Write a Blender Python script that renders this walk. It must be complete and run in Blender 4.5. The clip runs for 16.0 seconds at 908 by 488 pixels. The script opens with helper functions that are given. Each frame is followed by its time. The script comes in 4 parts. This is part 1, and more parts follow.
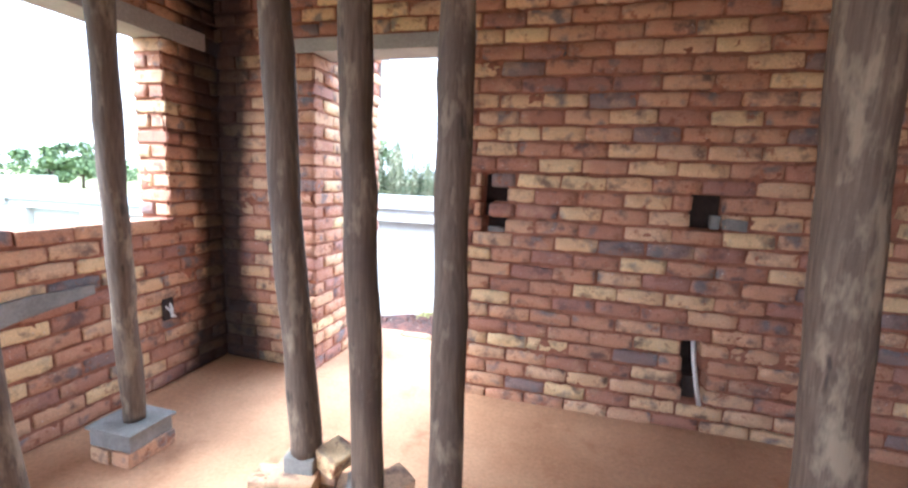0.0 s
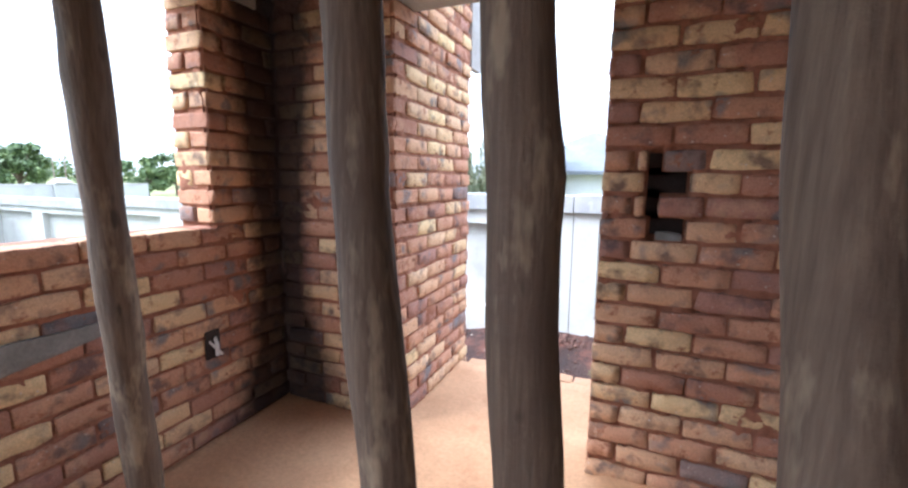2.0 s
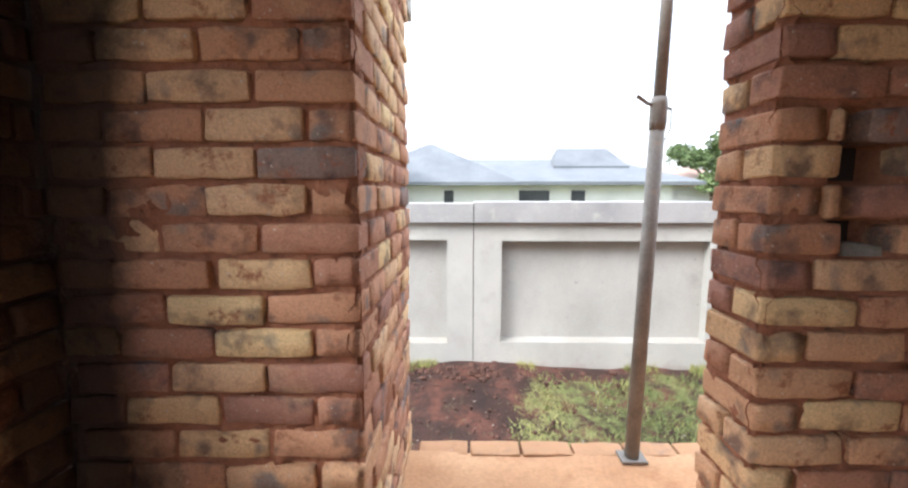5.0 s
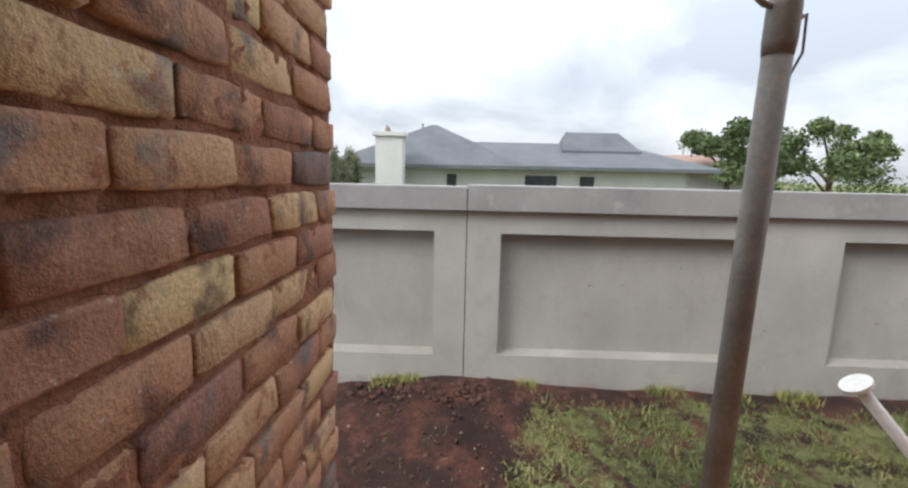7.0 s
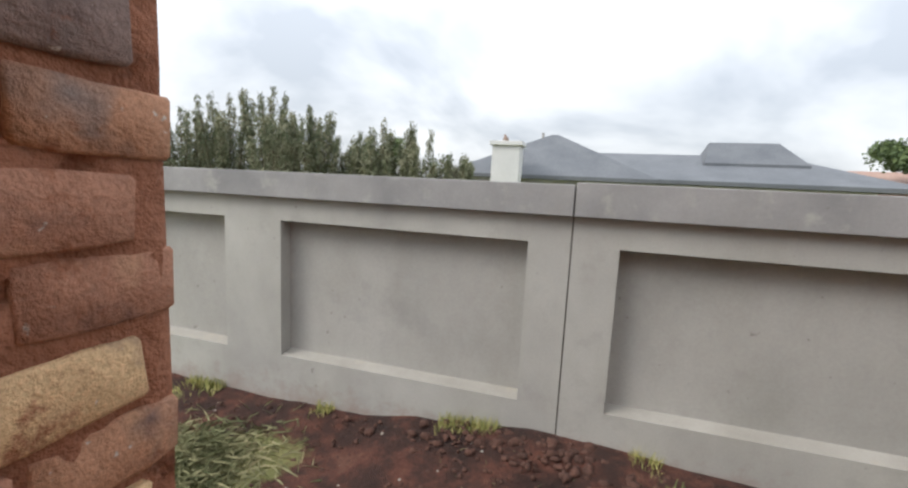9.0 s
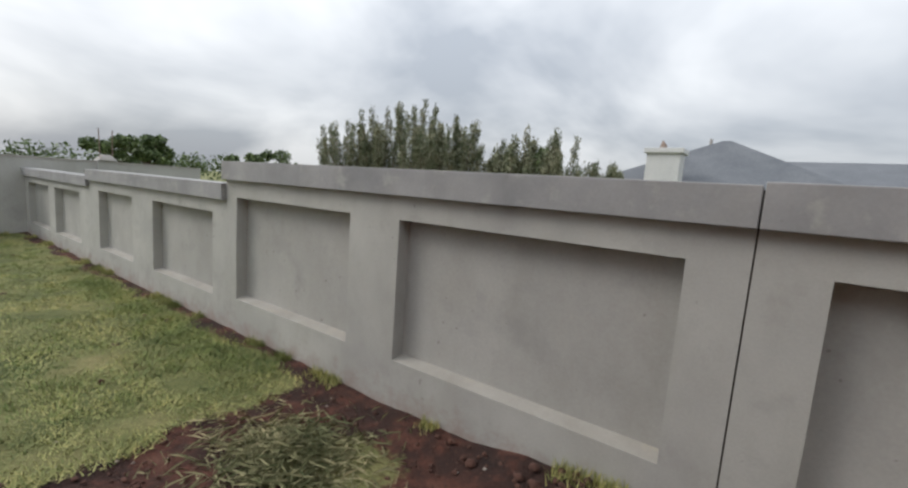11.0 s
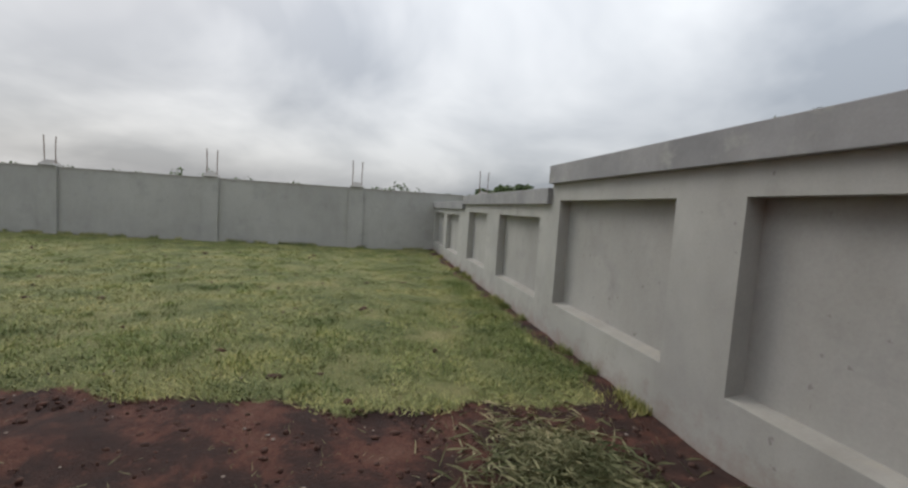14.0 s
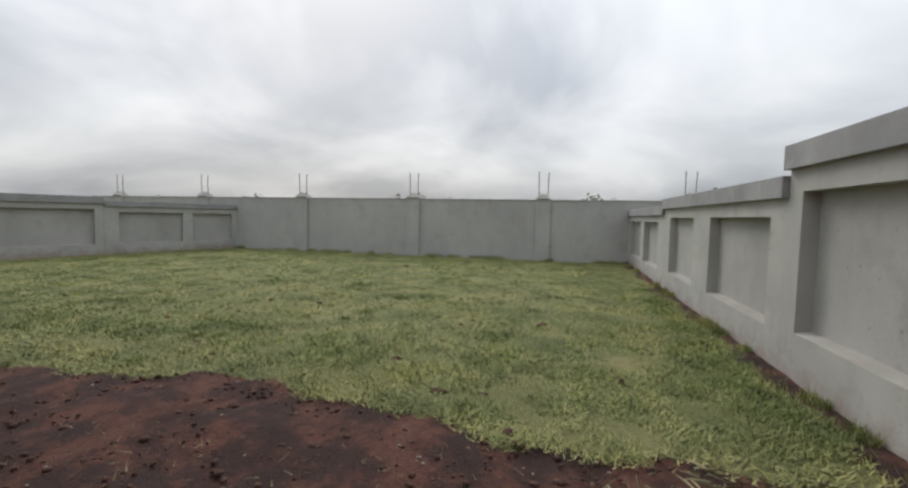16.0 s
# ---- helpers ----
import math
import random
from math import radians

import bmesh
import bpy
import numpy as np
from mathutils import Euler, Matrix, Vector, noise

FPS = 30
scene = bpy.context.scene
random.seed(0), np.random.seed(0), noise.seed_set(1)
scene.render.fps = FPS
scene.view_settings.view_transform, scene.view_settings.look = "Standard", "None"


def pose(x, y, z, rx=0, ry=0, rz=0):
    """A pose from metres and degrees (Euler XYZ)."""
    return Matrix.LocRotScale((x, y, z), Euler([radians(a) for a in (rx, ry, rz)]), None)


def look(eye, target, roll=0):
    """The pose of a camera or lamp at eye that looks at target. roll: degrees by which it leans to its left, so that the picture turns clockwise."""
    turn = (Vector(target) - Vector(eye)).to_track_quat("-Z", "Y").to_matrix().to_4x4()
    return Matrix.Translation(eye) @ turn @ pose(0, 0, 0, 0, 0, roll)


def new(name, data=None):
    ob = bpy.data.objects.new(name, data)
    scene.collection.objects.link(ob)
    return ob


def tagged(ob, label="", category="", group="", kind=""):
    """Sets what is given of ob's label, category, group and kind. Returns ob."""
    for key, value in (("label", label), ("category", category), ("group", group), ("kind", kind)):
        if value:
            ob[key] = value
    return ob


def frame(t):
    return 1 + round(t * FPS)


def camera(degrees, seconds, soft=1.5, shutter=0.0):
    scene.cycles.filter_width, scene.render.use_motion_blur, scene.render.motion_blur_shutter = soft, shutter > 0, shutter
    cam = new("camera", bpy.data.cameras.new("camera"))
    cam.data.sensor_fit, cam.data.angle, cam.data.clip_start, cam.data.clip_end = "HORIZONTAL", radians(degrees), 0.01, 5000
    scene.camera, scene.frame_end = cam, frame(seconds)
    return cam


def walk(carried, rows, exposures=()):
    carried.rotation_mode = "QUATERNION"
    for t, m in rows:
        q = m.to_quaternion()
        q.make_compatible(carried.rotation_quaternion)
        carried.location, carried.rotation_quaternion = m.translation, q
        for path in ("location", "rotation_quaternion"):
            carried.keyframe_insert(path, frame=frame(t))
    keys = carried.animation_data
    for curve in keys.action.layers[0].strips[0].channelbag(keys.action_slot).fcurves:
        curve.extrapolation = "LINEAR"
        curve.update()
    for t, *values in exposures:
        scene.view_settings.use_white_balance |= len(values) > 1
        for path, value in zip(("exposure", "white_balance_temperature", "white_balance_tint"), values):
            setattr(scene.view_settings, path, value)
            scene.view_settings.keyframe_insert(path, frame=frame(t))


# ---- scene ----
cam = camera(92.3, 16.0, soft=2.4)
PATH = [
    (0, (-0.337, 0.021, 1.286), (-0.845, 1.934, 0.999), 2.3),
    (0.5, (-0.483, 0.235, 1.294), (-1.012, 2.138, 0.979), 1.4),
    (1, (-0.613, 0.373, 1.264), (-1.147, 2.276, 0.963), 1.3),
    (1.5, (-0.716, 0.565, 1.258), (-1.345, 2.44, 0.963), 0.8),
    (2, (-0.843, 0.689, 1.23), (-1.623, 2.507, 0.93), 0.6),
    (2.5, (-1.018, 0.787, 1.188), (-1.865, 2.58, 0.926), 0.3),
    (3, (-1.218, 0.817, 1.145), (-2.015, 2.637, 0.918), -1.1),
    (3.5, (-1.37, 0.958, 1.139), (-2.199, 2.763, 0.904), -0.7),
    (4, (-1.527, 1.115, 1.142), (-2.243, 2.968, 0.914), -0.3),
    (4.5, (-1.619, 1.301, 1.14), (-1.989, 3.252, 0.906), 1.1),
    (5, (-1.666, 1.471, 1.155), (-1.702, 3.457, 0.916), 0.0),
    (7.5, (-1.49, 2.484, 1.118), (-1.575, 4.456, 0.796), 2.1),
    (8, (-1.443, 2.698, 1.099), (-1.8, 4.639, 0.778), 3.0),
    (8.5, (-1.444, 2.85, 1.033), (-1.973, 4.755, 0.732), 2.9),
    (9, (-1.463, 3.032, 1.003), (-2.041, 4.928, 0.736), 2.8),
    (11.5, (-1.567, 3.55, 0.878), (-2.94, 4.98, 0.614), 2.9),
    (12, (-1.66, 3.652, 0.742), (-3.247, 4.839, 0.477), 1.5),
    (12.5, (-1.636, 3.676, 0.659), (-3.372, 4.638, 0.413), 3.2),
    (13, (-1.646, 3.706, 0.594), (-3.487, 4.455, 0.372), 2.9),
    (13.5, (-1.713, 3.827, 0.53), (-3.616, 4.414, 0.345), 3.5),
    (14, (-1.753, 3.909, 0.512), (-3.711, 4.287, 0.355), 3.7),
    (14.5, (-1.81, 3.961, 0.495), (-3.793, 4.169, 0.343), 2.0),
    (15, (-1.911, 4.036, 0.497), (-3.903, 3.93, 0.36), 1.0),
    (15.5, (-2.032, 4.095, 0.463), (-4.003, 3.78, 0.332), 1.0),
    (16, (-2.157, 4.092, 0.44), (-4.091, 3.6, 0.313), 1.1),
]
walk(cam, [(t, look(e, a, r)) for t, e, a, r in PATH],
     exposures=[(0, 3.7, 5150, 10), (1.0, 2.85, 5200, 10), (1.5, 2.7, 5300, 10), (2.5, 2.85, 5500, 10), (3.5, 2.75, 5850, 10), (5.2, 2.15, 6200, 10),
                (7.3, 1.0, 6450, 10), (9.2, 1.0, 6550, 10), (11.3, 0.36, 6500, 10), (12.5, 0.06, 6500, 10), (14.0, 0.2, 6500, 10), (16.0, 0.3, 6500, 10)])

# ---- world and sun: an overcast sky, brighter overhead than at the horizon ----
SUN_EL, SUN_AZ = radians(42), radians(238)
world = bpy.data.worlds.new("overcast_sky")
scene.world = world
world.use_nodes = True
wn, wl = world.node_tree.nodes, world.node_tree.links
back = wn["Background"]


def wnode(kind, **inputs):
    n = wn.new(kind)
    for k, v in inputs.items():
        n.inputs[k].default_value = v
    return n


def wmath(op, a, b=None):
    n = wn.new("ShaderNodeMath")
    n.operation = op
    for i, v in enumerate((a, b)):
        if v is None:
            continue
        if isinstance(v, (int, float)):
            n.inputs[i].default_value = v
        else:
            wl.new(v, n.inputs[i])
    return n.outputs[0]


nishita = wn.new("ShaderNodeTexSky")
nishita.sky_type, nishita.sun_disc = "NISHITA", False
nishita.sun_elevation, nishita.sun_rotation = SUN_EL, SUN_AZ
nishita.air_density, nishita.dust_density = 1.0, 4.0
coord = wn.new("ShaderNodeTexCoord")
sep = wn.new("ShaderNodeSeparateXYZ")
wl.new(coord.outputs["Generated"], sep.inputs[0])
up = wmath("MAXIMUM", sep.outputs[2], 0.0)
# project the direction onto a flat cloud layer
div = wmath("ADD", up, 0.40)
px, py = wmath("DIVIDE", sep.outputs[0], div), wmath("DIVIDE", sep.outputs[1], div)
comb = wn.new("ShaderNodeCombineXYZ")
wl.new(px, comb.inputs[0]), wl.new(py, comb.inputs[1])
big = wnode("ShaderNodeTexNoise", Scale=1.25, Detail=5.0, Roughness=0.5, Distortion=0.35)
wl.new(comb.outputs[0], big.inputs["Vector"])
ramp = wn.new("ShaderNodeValToRGB")
ramp.color_ramp.elements[0].position, ramp.color_ramp.elements[0].color = 0.38, (0.45, 0.49, 0.545, 1)
ramp.color_ramp.elements[1].position, ramp.color_ramp.elements[1].color = 0.66, (0.92, 0.945, 0.97, 1)
wl.new(big.outputs["Fac"], ramp.inputs[0])
lift = wmath("ADD", wmath("MULTIPLY", up, 1.0), 0.515)
scale = wn.new("ShaderNodeVectorMath")
scale.operation = "SCALE"
wl.new(ramp.outputs[0], scale.inputs[0]), wl.new(lift, scale.inputs["Scale"])
veil = wn.new("ShaderNodeVectorMath")
veil.operation = "SCALE"
veil.inputs["Scale"].default_value = 0.012
wl.new(nishita.outputs[0], veil.inputs[0])
total = wn.new("ShaderNodeVectorMath")
total.operation = "ADD"
wl.new(scale.outputs[0], total.inputs[0]), wl.new(veil.outputs[0], total.inputs[1])
wl.new(total.outputs[0], back.inputs["Color"])
back.inputs["Strength"].default_value = 1.0

sun = new("sun", bpy.data.lights.new("sun", "SUN"))
sun.data.energy, sun.data.angle, sun.data.color = 1.1, radians(25), (1.0, 0.96, 0.9)
sun_dir = Vector((math.sin(SUN_AZ) * math.cos(SUN_EL), math.cos(SUN_AZ) * math.cos(SUN_EL), math.sin(SUN_EL)))
sun.matrix_world = look(sun_dir * 30, (0, 0, 0))


# ---- materials ----
def material(name):
    m = bpy.data.materials.new(name)
    m.use_nodes = True
    return m, m.node_tree.nodes, m.node_tree.links, m.node_tree.nodes["Principled BSDF"]


def ramp_node(nodes, stops):
    r = nodes.new("ShaderNodeValToRGB")
    e = r.color_ramp.elements
    while len(e) < len(stops):
        e.new(0.5)
    for k, (p, c) in zip(e, stops):
        k.position, k.color = p, (*c, 1)
    return r


def noise_node(nodes, links, vec, scale, detail=4.0, rough=0.55):
    n = nodes.new("ShaderNodeTexNoise")
    n.inputs["Scale"].default_value, n.inputs["Detail"].default_value, n.inputs["Roughness"].default_value = scale, detail, rough
    links.new(vec, n.inputs["Vector"])
    return n.outputs["Fac"]


def mix_node(nodes, links, fac, a, b, mode="MIX"):
    n = nodes.new("ShaderNodeMix")
    n.data_type, n.blend_type = "RGBA", mode
    for sock, v in ((n.inputs[0], fac), (n.inputs[6], a), (n.inputs[7], b)):
        if isinstance(v, (int, float)):
            sock.default_value = v
        elif isinstance(v, tuple):
            sock.default_value = (*v, 1)
        else:
            links.new(v, sock)
    return n.outputs[2]


def bump_node(nodes, links, height, strength, distance, bsdf):
    b = nodes.new("ShaderNodeBump")
    b.inputs["Strength"].default_value, b.inputs["Distance"].default_value = strength, distance
    links.new(height, b.inputs["Height"])
    links.new(b.outputs[0], bsdf.inputs["Normal"])


def position(nodes):
    return nodes.new("ShaderNodeNewGeometry").outputs["Position"]


def math_node(nodes, links, op, a, b):
    n = nodes.new("ShaderNodeMath")
    n.operation = op
    for sock, v in zip(n.inputs, (a, b)):
        if isinstance(v, (int, float)):
            sock.default_value = v
        else:
            links.new(v, sock)
    return n.outputs[0]


def blacken_corner(nodes, links, col):
    """Ragged black towards the brickwork's inner corner: broad at the floor, a column above."""
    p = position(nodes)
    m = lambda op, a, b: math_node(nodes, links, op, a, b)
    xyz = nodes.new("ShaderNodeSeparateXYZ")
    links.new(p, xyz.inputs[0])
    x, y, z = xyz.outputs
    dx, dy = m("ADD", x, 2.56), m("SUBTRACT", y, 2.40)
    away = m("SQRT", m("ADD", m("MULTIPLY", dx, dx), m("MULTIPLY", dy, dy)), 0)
    low_spread = m("MULTIPLY", m("MAXIMUM", m("SUBTRACT", 0.6, z), 0.0), 0.42)
    high_spread = m("MULTIPLY", m("MINIMUM", m("MAXIMUM", m("SUBTRACT", z, 0.9), 0.0), 1.0), 0.13)
    wide = m("ADD", m("ADD", low_spread, high_spread), 0.17)
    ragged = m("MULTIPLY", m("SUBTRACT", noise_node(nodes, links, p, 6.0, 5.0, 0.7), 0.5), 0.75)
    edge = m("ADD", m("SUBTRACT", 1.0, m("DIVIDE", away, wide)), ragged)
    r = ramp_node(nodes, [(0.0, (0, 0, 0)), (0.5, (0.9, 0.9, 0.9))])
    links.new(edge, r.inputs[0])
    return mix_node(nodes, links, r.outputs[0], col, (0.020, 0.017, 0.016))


def surface(name, dark, light, coarse=2.0, fine=40.0, rough=0.85, bump=0.3, depth=0.004, stain=None, metal=0.0, grain=0.2, black_corner=False, splash=False):
    """A worn surface: two tones by coarse noise, fine grain, relief, and an optional stain colour."""
    m, n, l, b = material(name)
    p = position(n)
    c1, c2 = noise_node(n, l, p, coarse), noise_node(n, l, p, fine, 3.0, 0.7)
    r = ramp_node(n, [(0.3, dark), (0.7, light)])
    l.new(c1, r.inputs[0])
    g = ramp_node(n, [(0.25, (1 - grain,) * 3), (0.75, (1 + grain * 0.6,) * 3)])
    l.new(c2, g.inputs[0])
    col = mix_node(n, l, 1.0, r.outputs[0], g.outputs[0], "MULTIPLY")
    if stain:
        f = ramp_node(n, [(0.56, (0, 0, 0)), (0.72, (0.75, 0.75, 0.75))])
        l.new(noise_node(n, l, p, coarse * 2.7, 5.0, 0.65), f.inputs[0])
        col = mix_node(n, l, f.outputs[0], col, stain)
    if grain < 0.1:
        tall = n.new("ShaderNodeMapping")
        tall.inputs["Scale"].default_value = (1, 1, 0.55)
        l.new(p, tall.inputs[0])
        streak = ramp_node(n, [(0.32, (0.92, 0.915, 0.90)), (0.55, (1.0, 1.0, 1.0)), (0.8, (1.04, 1.035, 1.02))])
        l.new(noise_node(n, l, tall.outputs[0], 3.5, 6.0, 0.65), streak.inputs[0])
        col = mix_node(n, l, 1.0, col, streak.outputs[0], "MULTIPLY")
        spots = ramp_node(n, [(0.73, (0, 0, 0)), (0.78, (0.5, 0.5, 0.5))])
        l.new(noise_node(n, l, p, 16.0, 2.0, 0.5), spots.inputs[0])
        col = mix_node(n, l, spots.outputs[0], col, (0.15, 0.14, 0.125))
    if splash:
        xyz = n.new("ShaderNodeSeparateXYZ")
        l.new(p, xyz.inputs[0])
        high = math_node(n, l, "MULTIPLY", math_node(n, l, "ADD", xyz.outputs[2], 0.78), -2.2)
        mud = math_node(n, l, "ADD", high, math_node(n, l, "MULTIPLY", noise_node(n, l, p, 5.0, 7.0, 0.72), 1.7))
        f = ramp_node(n, [(0.42, (0, 0, 0)), (0.95, (0.55, 0.55, 0.55))])
        l.new(mud, f.inputs[0])
        col = mix_node(n, l, f.outputs[0], col, (0.235, 0.145, 0.105))
    if black_corner:
        col = blacken_corner(n, l, col)
    l.new(col, b.inputs["Base Color"])
    b.inputs["Roughness"].default_value, b.inputs["Metallic"].default_value = rough, metal
    bump_node(n, l, c2, bump, depth, b)
    return m


BRICK_TONES = [(0.0, (0.52, 0.275, 0.17)), (0.15, (0.62, 0.37, 0.22)), (0.28, (0.44, 0.22, 0.145)), (0.40, (0.66, 0.43, 0.26)),
               (0.54, (0.55, 0.295, 0.18)), (0.66, (0.71, 0.48, 0.27)), (0.79, (0.27, 0.19, 0.165)), (0.85, (0.76, 0.55, 0.30)), (0.93, (0.38, 0.195, 0.145))]


def brick_material(name, joined, dusty=False):
    m, n, l, b = material(name)
    p = position(n)
    rnd = n.new("ShaderNodeNewGeometry").outputs["Random Per Island"] if joined else n.new("ShaderNodeObjectInfo").outputs["Random"]
    tone = ramp_node(n, BRICK_TONES)
    tone.color_ramp.interpolation = "CONSTANT"
    l.new(rnd, tone.inputs[0])
    # flashing from the kiln: dusky and buff clouds across a brick
    f1 = ramp_node(n, [(0.53, (0, 0, 0)), (0.67, (0.8, 0.8, 0.8))])
    l.new(noise_node(n, l, p, 9.0, 3.0, 0.6), f1.inputs[0])
    col = mix_node(n, l, f1.outputs[0], tone.outputs[0], (0.13, 0.09, 0.085))
    f2 = ramp_node(n, [(0.56, (0, 0, 0)), (0.70, (0.6, 0.6, 0.6))])
    l.new(noise_node(n, l, p, 6.3, 4.0, 0.6), f2.inputs[0])
    col = mix_node(n, l, f2.outputs[0], col, (0.60, 0.38, 0.23))
    # smears of red mortar and grit
    f3 = ramp_node(n, [(0.57, (0, 0, 0)), (0.65, (0.85, 0.85, 0.85))])
    l.new(noise_node(n, l, p, 15.0, 6.0, 0.72), f3.inputs[0])
    # blue-grey overburnt hearts and flecks of lime
    f4 = ramp_node(n, [(0.60, (0, 0, 0)), (0.69, (0.75, 0.75, 0.75))])
    l.new(noise_node(n, l, p, 7.7, 2.0, 0.5), f4.inputs[0])
    col = mix_node(n, l, f4.outputs[0], col, (0.17, 0.175, 0.18))
    f5 = ramp_node(n, [(0.70, (0, 0, 0)), (0.74, (0.8, 0.8, 0.8))])
    l.new(noise_node(n, l, p, 75.0, 2.0, 0.5), f5.inputs[0])
    col = mix_node(n, l, f5.outputs[0], col, (0.62, 0.55, 0.48))
    col = mix_node(n, l, f3.outputs[0], col, (0.33, 0.135, 0.075))
    fine = noise_node(n, l, p, 160.0, 3.0, 0.75)
    g = ramp_node(n, [(0.2, (0.62, 0.62, 0.62)), (0.8, (1.2, 1.2, 1.2))])
    l.new(fine, g.inputs[0])
    col = mix_node(n, l, 1.0, col, g.outputs[0], "MULTIPLY")
    if dusty:
        f6 = ramp_node(n, [(0.30, (0.25, 0.25, 0.25)), (0.5, (0.92, 0.92, 0.92))])
        l.new(noise_node(n, l, p, 11.0, 5.0, 0.7), f6.inputs[0])
        col = mix_node(n, l, f6.outputs[0], col, (0.47, 0.27, 0.15))
    l.new(blacken_corner(n, l, col), b.inputs["Base Color"])
    b.inputs["Roughness"].default_value = 0.88
    b.inputs["Specular IOR Level"].default_value = 0.25
    lumps = n.new("ShaderNodeMath")
    lumps.operation = "MULTIPLY_ADD"
    l.new(noise_node(n, l, p, 28.0, 5.0, 0.65), lumps.inputs[0])
    lumps.inputs[1].default_value = 3.0
    l.new(fine, lumps.inputs[2])
    bump_node(n, l, lumps.outputs[0], 0.6, 0.005, b)
    return m


BRICK, BRICK_JOINED = brick_material("clay_brick", False), brick_material("clay_brick_joined", True)
BRICK_DUSTY = brick_material("dusty_brick", False, True)
MORTAR = surface("red_mortar", (0.25, 0.10, 0.055), (0.36, 0.155, 0.09), 9.0, 60.0, 0.95, 0.9, 0.010, (0.11, 0.05, 0.034), black_corner=True)
CONCRETE = surface("lintel_concrete", (0.30, 0.28, 0.26), (0.42, 0.40, 0.37), 3.0, 60.0, 0.9, 0.35, 0.003)
SLAB = surface("ceiling_board", (0.20, 0.17, 0.14), (0.32, 0.28, 0.23), 1.5, 30.0, 0.9, 0.3, 0.003)
SAND = surface("sandy_floor", (0.42, 0.215, 0.11), (0.60, 0.36, 0.20), 1.6, 55.0, 0.95, 0.5, 0.006, (0.36, 0.165, 0.08))
PLASTER = surface("wall_plaster", (0.36, 0.355, 0.335), (0.455, 0.45, 0.42), 1.3, 70.0, 0.92, 0.3, 0.002, (0.33, 0.32, 0.30), grain=0.07, splash=True)
COPING = surface("coping_plaster", (0.24, 0.24, 0.245), (0.34, 0.335, 0.335), 2.2, 60.0, 0.9, 0.3, 0.002, (0.40, 0.395, 0.37), grain=0.07)
PANEL = surface("panel_plaster", (0.335, 0.33, 0.31), (0.43, 0.42, 0.395), 0.9, 45.0, 0.92, 0.3, 0.002, (0.30, 0.295, 0.28), grain=0.07)
SILL = surface("ledge_plaster", (0.29, 0.275, 0.25), (0.37, 0.355, 0.325), 2.5, 60.0, 0.92, 0.35, 0.003, (0.36, 0.33, 0.28), grain=0.07, splash=True)
BLOCKWORK = surface("far_plaster", (0.36, 0.355, 0.335), (0.43, 0.425, 0.40), 0.6, 25.0, 0.92, 0.3, 0.004, (0.31, 0.305, 0.29), grain=0.07)
STEEL = surface("prop_steel", (0.19, 0.175, 0.16), (0.28, 0.262, 0.24), 12.0, 90.0, 0.6, 0.3, 0.001, (0.30, 0.22, 0.16), 0.3)
REBAR = surface("rusty_rebar", (0.20, 0.14, 0.11), (0.30, 0.23, 0.19), 20.0, 90.0, 0.7, 0.4, 0.001, None, 0.5)
PVC = surface("white_pvc", (0.74, 0.73, 0.68), (0.82, 0.81, 0.77), 6.0, 60.0, 0.45, 0.05, 0.001)
CONDUIT = surface("conduit", (0.62, 0.60, 0.56), (0.75, 0.73, 0.70), 20.0, 90.0, 0.35, 0.1, 0.001)
# near-black: shade coloured into the hole plates; also joint filler and conduit box
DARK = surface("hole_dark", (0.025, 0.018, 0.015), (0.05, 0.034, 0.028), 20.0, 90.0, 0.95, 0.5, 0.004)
GREY_PATCH = surface("cement_patch", (0.19, 0.18, 0.16), (0.30, 0.285, 0.26), 8.0, 80.0, 0.95, 0.7, 0.005)
ROOF = surface("grey_roof", (0.10, 0.11, 0.125), (0.14, 0.15, 0.165), 1.0, 12.0, 0.7, 0.3, 0.01)
ROOF_RED = surface("brown_tile_roof", (0.30, 0.19, 0.15), (0.40, 0.27, 0.22), 1.5, 14.0, 0.8, 0.3, 0.01)
HOUSE_WALL = surface("house_paint", (0.55, 0.56, 0.56), (0.66, 0.66, 0.65), 0.8, 20.0, 0.85, 0.2, 0.003)
GLASS = surface("dark_pane", (0.03, 0.035, 0.04), (0.05, 0.055, 0.06), 2.0, 10.0, 0.15, 0.0, 0.001)
BARK = surface("bark", (0.07, 0.05, 0.035), (0.14, 0.10, 0.07), 3.0, 30.0, 0.95, 0.8, 0.02)


